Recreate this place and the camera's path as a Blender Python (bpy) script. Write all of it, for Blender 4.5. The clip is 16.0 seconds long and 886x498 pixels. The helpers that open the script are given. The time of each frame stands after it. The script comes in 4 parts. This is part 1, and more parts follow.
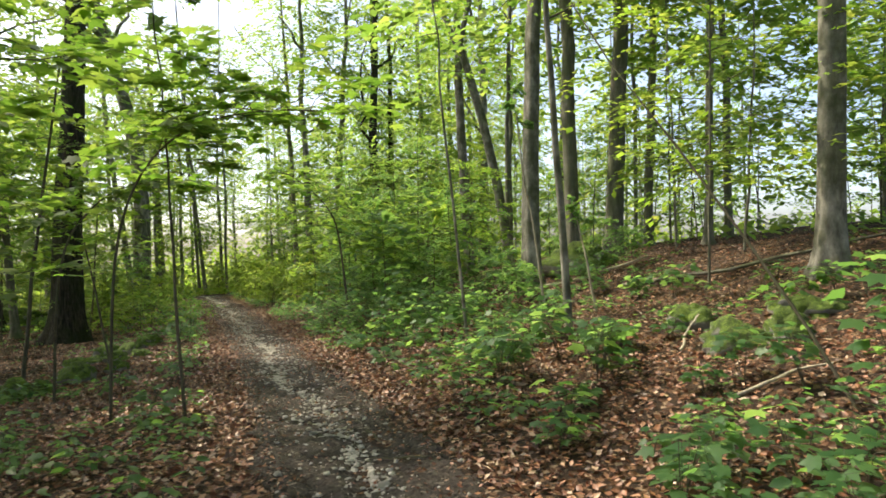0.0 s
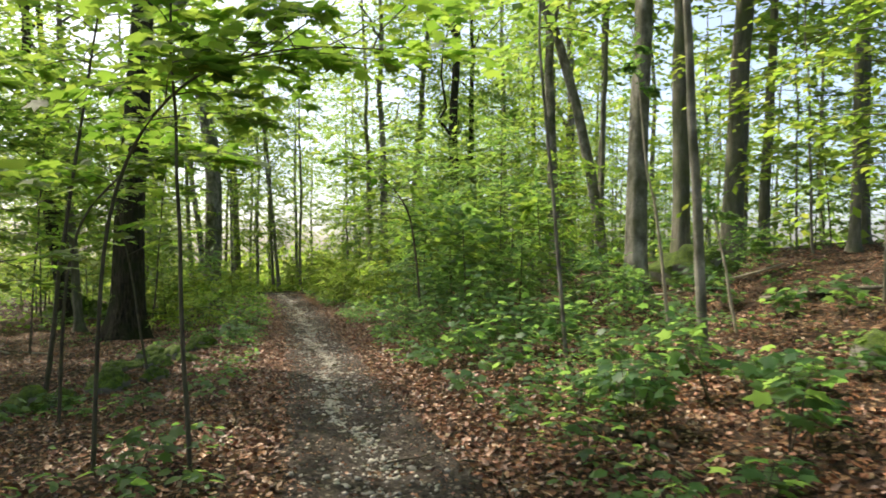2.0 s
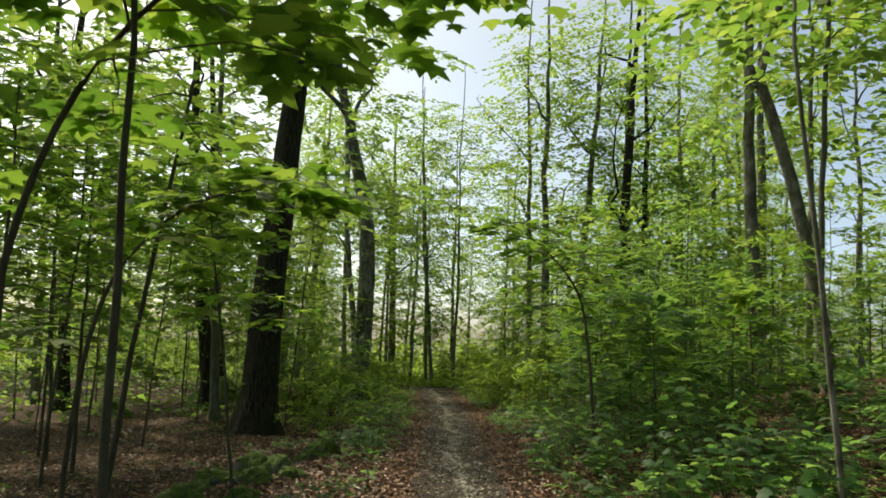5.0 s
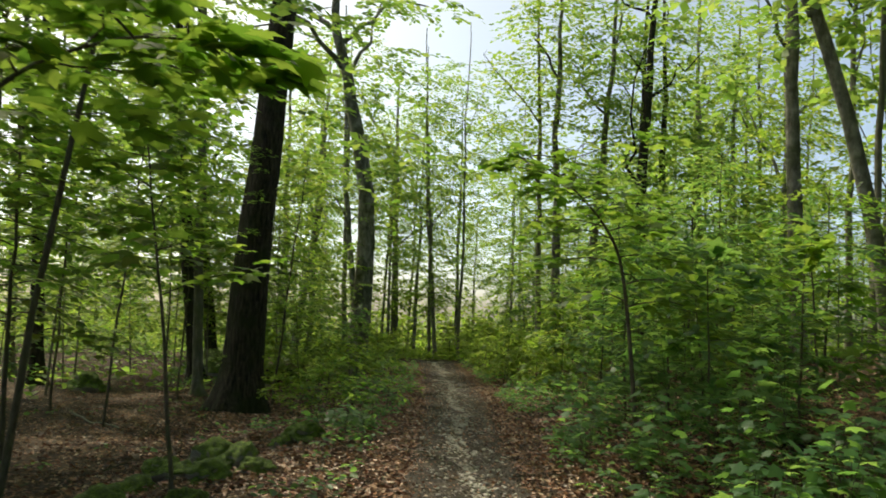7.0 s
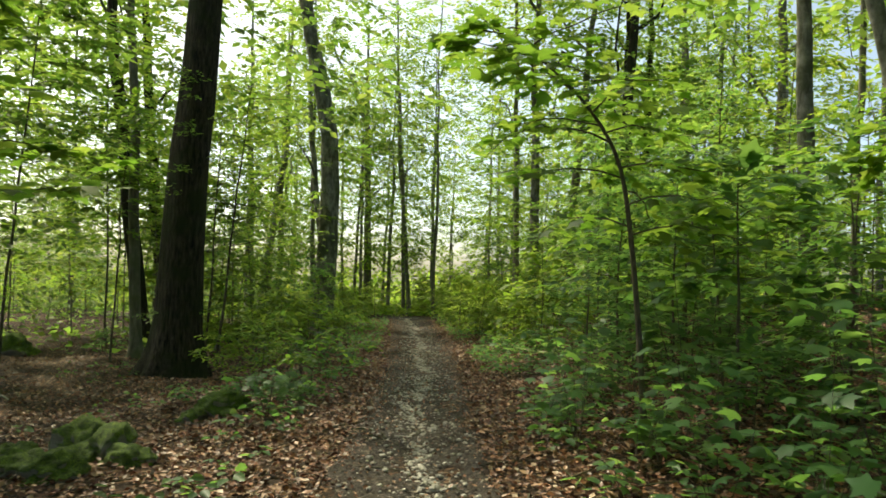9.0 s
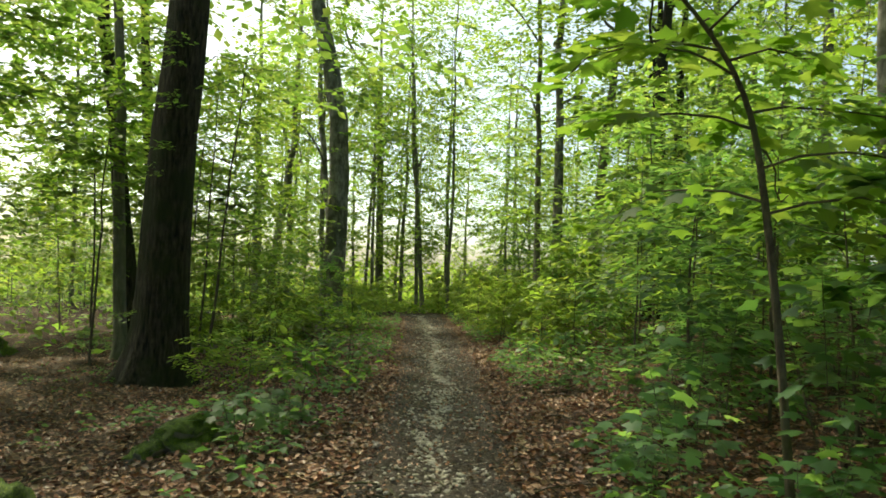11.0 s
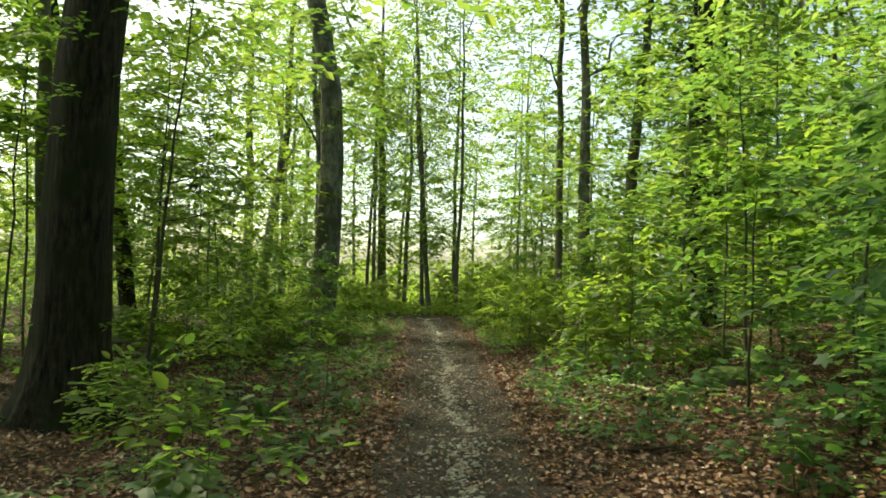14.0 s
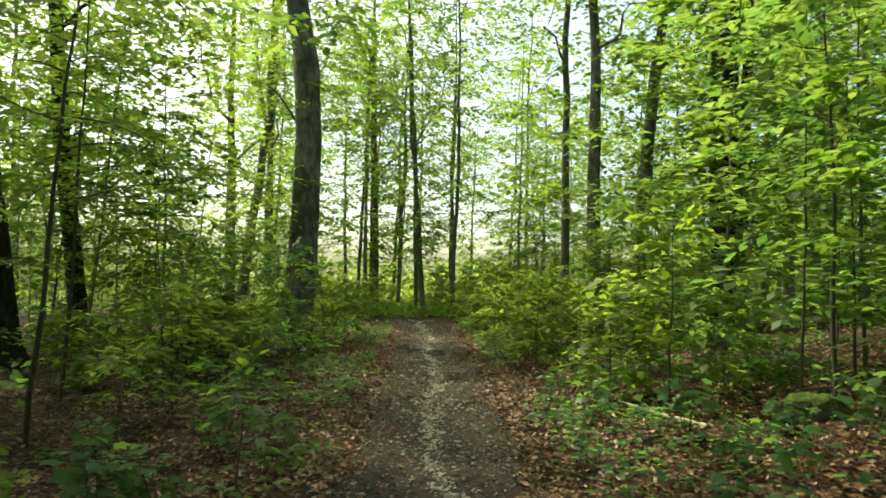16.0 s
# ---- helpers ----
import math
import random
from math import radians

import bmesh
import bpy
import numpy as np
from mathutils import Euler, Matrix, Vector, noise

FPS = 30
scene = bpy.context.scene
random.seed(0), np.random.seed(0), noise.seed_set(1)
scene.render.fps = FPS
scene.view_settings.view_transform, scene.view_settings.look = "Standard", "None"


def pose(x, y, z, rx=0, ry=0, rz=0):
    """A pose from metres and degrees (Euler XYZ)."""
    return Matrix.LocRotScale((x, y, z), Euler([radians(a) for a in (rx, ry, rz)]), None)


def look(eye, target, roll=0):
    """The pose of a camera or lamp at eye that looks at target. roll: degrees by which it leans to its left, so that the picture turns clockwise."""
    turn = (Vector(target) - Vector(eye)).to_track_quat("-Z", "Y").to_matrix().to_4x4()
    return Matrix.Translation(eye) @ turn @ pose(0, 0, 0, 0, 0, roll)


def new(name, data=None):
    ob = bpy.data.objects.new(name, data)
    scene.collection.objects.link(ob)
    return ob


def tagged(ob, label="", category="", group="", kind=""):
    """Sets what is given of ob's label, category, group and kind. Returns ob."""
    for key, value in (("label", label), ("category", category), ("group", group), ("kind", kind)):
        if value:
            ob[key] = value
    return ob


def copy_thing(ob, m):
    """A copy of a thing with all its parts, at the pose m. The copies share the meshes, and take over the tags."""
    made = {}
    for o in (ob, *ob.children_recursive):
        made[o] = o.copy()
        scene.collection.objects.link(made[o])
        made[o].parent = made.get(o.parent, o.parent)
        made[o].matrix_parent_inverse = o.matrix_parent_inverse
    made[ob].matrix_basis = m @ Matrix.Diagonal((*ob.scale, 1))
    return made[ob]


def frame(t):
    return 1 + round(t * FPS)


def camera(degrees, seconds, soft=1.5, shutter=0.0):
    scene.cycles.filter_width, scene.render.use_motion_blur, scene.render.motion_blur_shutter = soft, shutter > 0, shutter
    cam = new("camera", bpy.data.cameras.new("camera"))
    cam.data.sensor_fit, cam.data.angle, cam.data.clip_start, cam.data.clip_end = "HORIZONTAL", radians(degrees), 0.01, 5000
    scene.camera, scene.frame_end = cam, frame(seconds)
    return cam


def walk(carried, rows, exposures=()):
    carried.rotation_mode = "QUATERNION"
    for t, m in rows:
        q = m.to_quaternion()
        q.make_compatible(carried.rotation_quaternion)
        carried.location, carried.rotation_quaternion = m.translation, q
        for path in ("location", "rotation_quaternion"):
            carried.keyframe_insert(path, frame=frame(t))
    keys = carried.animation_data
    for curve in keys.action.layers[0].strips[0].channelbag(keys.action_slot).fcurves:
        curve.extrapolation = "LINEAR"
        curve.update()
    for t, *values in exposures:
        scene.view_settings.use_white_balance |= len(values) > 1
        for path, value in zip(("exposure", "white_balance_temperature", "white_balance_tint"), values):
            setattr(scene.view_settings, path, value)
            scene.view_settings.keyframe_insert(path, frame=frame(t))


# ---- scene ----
# ---- camera ----
cam = camera(60.1, 16.0, soft=1.7, shutter=0.3)
ROWS = [
    (0, (0.142, -4.580, 1.387), (1.292, 0.286, 1.348), -1.34),
    (0.5, (0.282, -4.054, 1.370), (1.437, 0.811, 1.333), -1.18),
    (1, (0.279, -3.518, 1.342), (1.349, 1.366, 1.308), -0.67),
    (1.5, (0.310, -3.091, 1.354), (1.339, 1.802, 1.321), -0.76),
    (2, (0.401, -2.457, 1.323), (1.063, 2.499, 1.301), 0.07),
    (2.5, (0.436, -1.927, 1.304), (0.937, 3.048, 1.279), 0.38),
    (3, (0.531, -1.296, 1.262), (0.896, 3.691, 1.236), 1.11),
    (3.5, (0.508, -0.886, 1.273), (0.697, 4.111, 1.251), 1.55),
    (4, (0.524, -0.367, 1.284), (0.647, 4.606, 1.794), 0.49),
    (4.5, (0.549, 0.123, 1.309), (0.345, 5.077, 1.956), 2.07),
    (4.7, (0.539, 0.261, 1.302), (0.219, 5.212, 1.924), 2.40),
    (6.8, (0.374, 2.344, 1.183), (-0.129, 7.299, 1.623), 3.08),
    (7, (0.389, 2.513, 1.159), (-0.023, 7.479, 1.568), 2.81),
    (7.5, (0.443, 2.856, 1.111), (0.146, 7.843, 1.330), 2.40),
    (8, (0.451, 3.397, 1.099), (0.182, 8.387, 1.267), 2.39),
    (8.5, (0.474, 3.972, 1.029), (0.215, 8.963, 1.181), 2.19),
    (9, (0.539, 4.673, 0.976), (0.272, 9.664, 1.116), 2.15),
    (9.5, (0.467, 5.241, 0.949), (0.162, 10.230, 1.081), 2.57),
    (11.8, (0.233, 7.514, 0.976), (-0.129, 12.500, 1.073), 2.47),
    (12, (0.216, 7.786, 0.960), (-0.149, 12.771, 1.057), 2.44),
    (12.5, (0.207, 8.403, 0.930), (-0.167, 13.388, 1.026), 2.38),
    (13, (0.133, 9.059, 0.930), (-0.248, 14.044, 1.022), 2.57),
    (13.5, (-0.011, 9.669, 0.929), (-0.398, 14.653, 1.021), 2.43),
    (14, (-0.085, 10.175, 0.909), (-0.465, 15.160, 0.999), 2.43),
    (14.5, (-0.089, 10.834, 0.908), (-0.472, 15.819, 1.001), 2.33),
    (15, (-0.095, 11.429, 0.908), (-0.477, 16.414, 1.000), 2.21),
    (15.5, (-0.043, 12.149, 0.866), (-0.425, 17.134, 0.950), 2.15),
    (16, (-0.080, 12.852, 0.841), (-0.460, 17.837, 0.922), 2.15),
]
walk(cam, [(t, look(eye, target, roll)) for t, eye, target, roll in ROWS], exposures=[(0, 1.87, 7200, 3), (2.5, 1.87, 7000, 5), (3.7, 1.87, 6900, 6), (4.4, 1.04, 7550, -5), (7, 1.15, 7550, -6), (8.5, 1.4, 7750, -8), (9.5, 1.52, 7800, -11), (12, 1.68, 7850, -12), (16, 1.68, 7900, -15)])

# ---- daylight ----
SUN_ELEVATION, SUN_AZIMUTH = radians(52), radians(-52)
world = bpy.data.worlds.new("sky")
scene.world = world
world.use_nodes = True
wn = world.node_tree.nodes
sky = wn.new("ShaderNodeTexSky")
sky.sky_type, sky.sun_disc = "NISHITA", False
sky.sun_elevation, sky.sun_rotation = SUN_ELEVATION, SUN_AZIMUTH
sky.dust_density, sky.air_density, sky.ozone_density = 2.8, 0.4, 0.2
world.node_tree.links.new(sky.outputs[0], wn["Background"].inputs[0])
wn["Background"].inputs[1].default_value = 0.15
sun_way = Vector((math.sin(SUN_AZIMUTH) * math.cos(SUN_ELEVATION), math.cos(SUN_AZIMUTH) * math.cos(SUN_ELEVATION), math.sin(SUN_ELEVATION)))
lamp = bpy.data.lights.new("sun", "SUN")
lamp.energy, lamp.angle, lamp.color = 1.9, radians(2.0), (1.0, 0.92, 0.8)
new("sun", lamp).matrix_world = look(sun_way * 100, (0, 0, 0))

# ---- materials ----


def material(name):
    m = bpy.data.materials.new(name)
    m.use_nodes = True
    nt = m.node_tree
    return m, nt, nt.nodes["Principled BSDF"], nt.nodes["Material Output"]


def node(nt, kind, **values):
    n = nt.nodes.new(kind)
    for key, value in values.items():
        n.inputs[key.replace("_", " ")].default_value = value
    return n


def ramp(nt, source, stops):
    r = nt.nodes.new("ShaderNodeValToRGB")
    e = r.color_ramp.elements
    while len(e) < len(stops):
        e.new(0.5)
    for k, (at, colour) in enumerate(stops):
        e[k].position, e[k].color = at, (*colour, 1)
    nt.links.new(source, r.inputs[0])
    return r.outputs[0]


def mixed(nt, factor, a, b):
    m = nt.nodes.new("ShaderNodeMix")
    m.data_type = "RGBA"
    for source, k in ((factor, 0), (a, 6), (b, 7)):
        if hasattr(source, "is_linked"):
            nt.links.new(source, m.inputs[k])
        else:
            m.inputs[k].default_value = source if k == 0 else (*source, 1)
    return m.outputs[2]


def coords(nt, scale=(1, 1, 1), world_space=False):
    c = nt.nodes.new("ShaderNodeNewGeometry" if world_space else "ShaderNodeTexCoord")
    mp = nt.nodes.new("ShaderNodeMapping")
    mp.inputs["Scale"].default_value = scale
    nt.links.new(c.outputs["Position" if world_space else "Object"], mp.inputs[0])
    return mp.outputs[0]


def noisy(nt, vec, scale, detail=6.0, rough=0.6):
    n = node(nt, "ShaderNodeTexNoise", Scale=scale, Detail=detail, Roughness=rough)
    nt.links.new(vec, n.inputs["Vector"])
    return n.outputs[0]


def bumped(nt, bsdf, height, strength, distance):
    b = node(nt, "ShaderNodeBump", Strength=strength, Distance=distance)
    nt.links.new(height, b.inputs["Height"])
    nt.links.new(b.outputs[0], bsdf.inputs["Normal"])


def leaf_material(name, stops, through_stops, glow=0.6, rough=0.45):
    """A leaf that shines green when light comes through it."""
    m, nt, bsdf, out = material(name)
    geo = nt.nodes.new("ShaderNodeNewGeometry")
    nt.links.new(ramp(nt, geo.outputs["Random Per Island"], stops), bsdf.inputs["Base Color"])
    bsdf.inputs["Roughness"].default_value = rough
    bsdf.inputs["Specular IOR Level"].default_value = 0.38
    tr = nt.nodes.new("ShaderNodeBsdfTranslucent")
    nt.links.new(ramp(nt, geo.outputs["Random Per Island"], through_stops), tr.inputs[0])
    mx = node(nt, "ShaderNodeMixShader", Fac=glow)
    nt.links.new(bsdf.outputs[0], mx.inputs[1])
    nt.links.new(tr.outputs[0], mx.inputs[2])
    nt.links.new(mx.outputs[0], out.inputs[0])
    return m


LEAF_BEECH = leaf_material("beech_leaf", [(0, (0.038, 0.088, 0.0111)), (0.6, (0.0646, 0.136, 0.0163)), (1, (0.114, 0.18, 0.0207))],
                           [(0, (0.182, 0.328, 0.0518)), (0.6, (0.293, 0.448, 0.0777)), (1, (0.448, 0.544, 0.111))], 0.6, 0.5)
# The bluish sky sheen of upper leaf faces is put into this base colour.
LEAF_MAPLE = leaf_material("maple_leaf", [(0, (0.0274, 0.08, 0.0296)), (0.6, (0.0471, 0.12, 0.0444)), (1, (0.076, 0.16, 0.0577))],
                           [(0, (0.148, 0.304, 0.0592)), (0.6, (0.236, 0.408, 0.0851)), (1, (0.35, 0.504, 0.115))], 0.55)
# Yellower copy of the maple leaf, with backlight put into its colour.
LEAF_YOUNG_BACKLIT = leaf_material("young_maple_leaf_backlit", [(0, (0.0342, 0.08, 0.0133)), (0.6, (0.0532, 0.116, 0.0185)), (1, (0.0874, 0.152, 0.0237))],
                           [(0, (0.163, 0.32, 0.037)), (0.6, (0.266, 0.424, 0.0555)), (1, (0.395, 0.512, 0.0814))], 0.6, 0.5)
# Paler yellow-green; the brightness of sunlit foliage is put into this leaf colour.
LEAF_HORNBEAM_LIT = leaf_material("hornbeam_leaf_lit", [(0, (0.0494, 0.104, 0.00888)), (0.6, (0.0798, 0.144, 0.0126)), (1, (0.144, 0.184, 0.0192))],
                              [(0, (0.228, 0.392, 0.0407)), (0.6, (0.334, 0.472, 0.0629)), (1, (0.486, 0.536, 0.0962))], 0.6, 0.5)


def litter_material():
    m, nt, bsdf, out = material("dry_leaf")
    geo = nt.nodes.new("ShaderNodeNewGeometry")
    col = ramp(nt, geo.outputs["Random Per Island"], [(0, (0.04, 0.017, 0.011)), (0.3, (0.13, 0.048, 0.025)), (0.6, (0.28, 0.105, 0.05)),
                                                      (0.84, (0.4, 0.2, 0.11)), (1, (0.54, 0.41, 0.3))])
    grain = noisy(nt, coords(nt), 60)
    nt.links.new(mixed(nt, ramp(nt, grain, [(0.35, (0, 0, 0)), (0.7, (0.6, 0.6, 0.6))]), col, (0.09, 0.05, 0.03)), bsdf.inputs["Base Color"])
    bsdf.inputs["Roughness"].default_value = 0.48
    return m


def soil_material(name, dark, mid, light, scale, rough, bits, bit_scale, bit_share, wet=0.0):
    """Soil strewn with flat broken bits of many colours."""
    m, nt, bsdf, out = material(name)
    vec = coords(nt)
    big, fine = noisy(nt, vec, 0.9, 5), noisy(nt, vec, scale, 9, 0.72)
    col = ramp(nt, fine, [(0.32, dark), (0.52, mid), (0.74, light)])
    cell = node(nt, "ShaderNodeTexVoronoi", Scale=bit_scale, Randomness=1.0)
    warp = node(nt, "ShaderNodeVectorMath")
    shift = node(nt, "ShaderNodeTexNoise", Scale=bit_scale * 1.4, Detail=2.0)
    nt.links.new(vec, shift.inputs["Vector"])
    warp.operation = "MULTIPLY_ADD"
    nt.links.new(shift.outputs["Color"], warp.inputs[0])
    warp.inputs[1].default_value = (0.03, 0.03, 0.03)
    nt.links.new(vec, warp.inputs[2])
    nt.links.new(warp.outputs[0], cell.inputs["Vector"])
    split = nt.nodes.new("ShaderNodeSeparateColor")
    nt.links.new(cell.outputs["Color"], split.inputs[0])
    share = ramp(nt, split.outputs[1], [(1 - bit_share - 0.02, (0, 0, 0)), (1 - bit_share + 0.02, (1, 1, 1))])
    col = mixed(nt, share, col, ramp(nt, split.outputs[0], bits))
    col = mixed(nt, ramp(nt, big, [(0.35, (0, 0, 0)), (0.65, (0.5, 0.5, 0.5))]), col, dark)
    nt.links.new(col, bsdf.inputs["Base Color"])
    bsdf.inputs["Specular IOR Level"].default_value = 0.2
    if wet:
        nt.links.new(ramp(nt, big, [(0.42, (rough, rough, rough)), (0.62, (wet, wet, wet))]), bsdf.inputs["Roughness"])
    else:
        bsdf.inputs["Roughness"].default_value = rough
    height = nt.nodes.new("ShaderNodeMath")
    height.operation = "ADD"
    nt.links.new(fine, height.inputs[0])
    nt.links.new(split.outputs[2], height.inputs[1])
    bumped(nt, bsdf, height.outputs[0], 1.0, 0.03)
    return m


LITTER = litter_material()
GROUND = soil_material("forest_floor", (0.012, 0.008, 0.006), (0.036, 0.021, 0.013), (0.09, 0.052, 0.032), 30, 0.9,
                       [(0, (0.02, 0.012, 0.008)), (0.35, (0.07, 0.035, 0.02)), (0.6, (0.14, 0.068, 0.036)), (0.85, (0.24, 0.14, 0.08)), (1, (0.36, 0.27, 0.19))], 26, 0.5)
MUD = soil_material("trodden_mud", (0.026, 0.021, 0.019), (0.076, 0.06, 0.053), (0.16, 0.13, 0.115), 45, 0.9,
                    [(0, (0.012, 0.009, 0.007)), (0.45, (0.035, 0.025, 0.019)), (0.8, (0.1, 0.075, 0.056)), (1, (0.3, 0.26, 0.21))], 38, 0.4, 0.8)


def bark_material(name, dark, light, green, stretch=0.12, depth=0.02, scale=14):
    m, nt, bsdf, out = material(name)
    vec = coords(nt, (1, 1, stretch))
    ridge, patch = noisy(nt, vec, scale, 8, 0.68), noisy(nt, coords(nt), 1.7, 5)
    rings = noisy(nt, coords(nt, (1, 1, 9)), 1.6, 4)
    col = ramp(nt, ridge, [(0.38, dark), (0.64, light)])
    col = mixed(nt, ramp(nt, rings, [(0.5, (0, 0, 0)), (0.72, (0.35, 0.35, 0.35))]), col, dark)
    col = mixed(nt, ramp(nt, patch, [(0.42, (0, 0, 0)), (0.62, (0.85, 0.85, 0.85))]), col, green)
    nt.links.new(col, bsdf.inputs["Base Color"])
    bsdf.inputs["Roughness"].default_value = 0.85
    bsdf.inputs["Specular IOR Level"].default_value = 0.2
    bumped(nt, bsdf, ridge, 0.9, depth)
    return m


BARK_DARK = bark_material("furrowed_bark", (0.007, 0.0058, 0.0048), (0.07, 0.055, 0.04), (0.022, 0.028, 0.01), 0.2, 0.07, 17)
BARK_BEECH = bark_material("smooth_beech_bark", (0.08, 0.073, 0.058), (0.32, 0.3, 0.26), (0.06, 0.066, 0.035), 0.4, 0.012, 6)
BARK_GREY = bark_material("grey_bark", (0.085, 0.077, 0.062), (0.22, 0.2, 0.165), (0.1, 0.11, 0.06), 0.2, 0.012, 12)
BARK_TWIG = bark_material("twig_bark", (0.045, 0.036, 0.026), (0.12, 0.1, 0.075), (0.07, 0.075, 0.04), 0.3, 0.003, 30)
BARK_PALE = bark_material("dead_pale_wood", (0.2, 0.165, 0.12), (0.45, 0.4, 0.32), (0.3, 0.27, 0.2), 0.15, 0.004, 30)


def stone_material(name, base, moss_amount):
    m, nt, bsdf, out = material(name)
    vec = coords(nt)
    fine, big = noisy(nt, vec, 26, 8, 0.7), noisy(nt, vec, 3.2, 5)
    col = ramp(nt, fine, [(0.3, tuple(c * 0.55 for c in base)), (0.7, base)])
    if moss_amount:
        moss = ramp(nt, noisy(nt, vec, 120, 4), [(0.34, (0.014, 0.03, 0.003)), (0.5, (0.085, 0.145, 0.011)), (0.72, (0.23, 0.3, 0.022))])
        # Dark blotches put shadow between the cushions into the moss colour.
        moss = mixed(nt, ramp(nt, noisy(nt, vec, 11, 6, 0.7), [(0.38, (0.7, 0.7, 0.7)), (0.56, (0, 0, 0))]), moss, (0.014, 0.026, 0.005))
        geo = nt.nodes.new("ShaderNodeNewGeometry")
        sep = nt.nodes.new("ShaderNodeSeparateXYZ")
        nt.links.new(geo.outputs["Normal"], sep.inputs[0])
        add = nt.nodes.new("ShaderNodeMath")
        add.operation = "ADD"
        nt.links.new(sep.outputs[2], add.inputs[0])
        nt.links.new(big, add.inputs[1])
        cover = ramp(nt, add.outputs[0], [(0.62 - moss_amount * 0.3, (0, 0, 0)), (0.82 - moss_amount * 0.2, (1, 1, 1))])
        col = mixed(nt, cover, col, moss)
    else:
        info = nt.nodes.new("ShaderNodeObjectInfo")
        col = mixed(nt, ramp(nt, info.outputs["Random"], [(0, (0, 0, 0)), (1, (0.6, 0.6, 0.6))]), col, tuple(c * 0.5 for c in base))
    nt.links.new(col, bsdf.inputs["Base Color"])
    bsdf.inputs["Roughness"].default_value = 0.85
    bumped(nt, bsdf, fine, 1.0, 0.05 if moss_amount else 0.012)
    return m


STONE_MOSS = stone_material("mossy_stone", (0.3, 0.28, 0.25), 0.55)
STONE_PALE = stone_material("pale_limestone", (0.5, 0.46, 0.41), 0.0)

# ---- the lie of the land ----
PATH_Y = (-40, -6, 1.5, 6.1, 13.5, 16.2, 19.5, 22.5, 25, 34, 40, 60, 120, 500)
PATH_Z = (0.3, 0.0, -0.10, -0.31, -0.58, -0.74, -0.86, -0.93, -0.98, -1.2, -1.25, -2.2, -5.5, -9)
LINE_Y = (-40, -5, 0, 5, 10, 15, 20, 25, 30, 36, 42, 60, 120)
LINE_X = (0, 0.6, 0.8, 0.45, 0.1, -0.25, -0.6, -1.1, -1.6, -2.3, -3.2, -7, -20)
SIDE_D = (-400, -60, -30, -8, -4, -1, 1, 4.5, 8, 14, 30, 60, 400)
SIDE_Z = (-1.5, -1.0, -0.7, -0.5, -0.38, 0, 0, 0.55, 1.5, 2.1, 3.2, 3.6, 3.6)


def soft_interp(v, xs, ys, reach):
    return (np.interp(v - reach, xs, ys) + 2 * np.interp(v, xs, ys) + np.interp(v + reach, xs, ys)) / 4


def path_x(y):
    return soft_interp(y, LINE_Y, LINE_X, 2.0)


def half_width(y):
    return np.interp(y, (-5, 0, 8, 12, 16, 20, 40), (0.66, 0.64, 0.53, 0.55, 0.62, 0.7, 0.85))


def channel_x(y):
    """The wandering line that rain has washed out of the path."""
    return path_x(y) + 0.09 * np.sin(0.8 * y) + 0.045 * np.sin(2.1 * y + 1) + 0.03 * np.sin(5.3 * y)


def land(x, y):
    x, y = np.asarray(x, float), np.asarray(y, float)
    d = x - path_x(y)
    z = soft_interp(y, PATH_Y, PATH_Z, 1.5) + soft_interp(d, SIDE_D, SIDE_Z, 0.7) * np.where(d > 0, np.interp(y, (19, 34), (1, 0.35)), 1)
    off = np.clip((np.abs(d) - 0.6) / 2.0, 0, 1)
    rough = 0.06 * np.sin(1.7 * x + 0.6 * np.sin(1.1 * y)) * np.sin(1.3 * y + 1.0) + 0.03 * np.sin(4.1 * x + 1.3 * y) * np.sin(3.3 * y - 0.7 * x)
    bowl = -0.05 * np.clip(1 - np.abs(d) / half_width(y), 0, 1)
    return z + off * rough + bowl


def ground_at(x, y):
    return float(land(x, y))


# ---- mesh helpers ----
def mesh_from(name, verts, faces, mat, smooth=False):
    """A mesh from an array of places and an array of faces with one number of corners."""
    verts, faces = np.asarray(verts, np.float32), np.asarray(faces, np.int32)
    me = bpy.data.meshes.new(name)
    n, k = faces.shape
    me.vertices.add(len(verts))
    me.vertices.foreach_set("co", verts.ravel())
    me.loops.add(n * k)
    me.loops.foreach_set("vertex_index", faces.ravel())
    me.polygons.add(n)
    me.polygons.foreach_set("loop_start", np.arange(0, n * k, k, dtype=np.int32))
    if smooth:
        me.polygons.foreach_set("use_smooth", np.ones(n, dtype=bool))
    me.update(calc_edges=True)
    me.materials.append(mat)
    return me


def part(name, mesh, parent, label=""):
    ob = new(name, mesh)
    ob.parent = parent
    return tagged(ob, label) if label else ob


def normed(v):
    return v / np.maximum(np.linalg.norm(v, axis=-1, keepdims=True), 1e-9)


OVAL = np.array([(0, 0, 0), (0.30, 0.30, 0.07), (0.25, 0.70, 0.04), (0, 1, -0.08), (-0.25, 0.70, 0.04), (-0.30, 0.30, 0.07)])
OVAL_FACES = np.array([(0, 1, 2, 3), (0, 3, 4, 5)])
DIAMOND = np.array([(0, 0, 0), (0.33, 0.5, 0.05), (0, 1, -0.06), (-0.33, 0.5, 0.05)])
DIAMOND_FACES = np.array([(0, 1, 2, 3)])
CURLED = np.array([(0, 0, 0.05), (0.34, 0.42, 0.2), (0, 1, 0.16), (-0.3, 0.55, 0.14), (0.02, 0.5, -0.02)])
CURLED_FACES = np.array([(0, 1, 4), (1, 2, 4), (2, 3, 4), (3, 0, 4)])
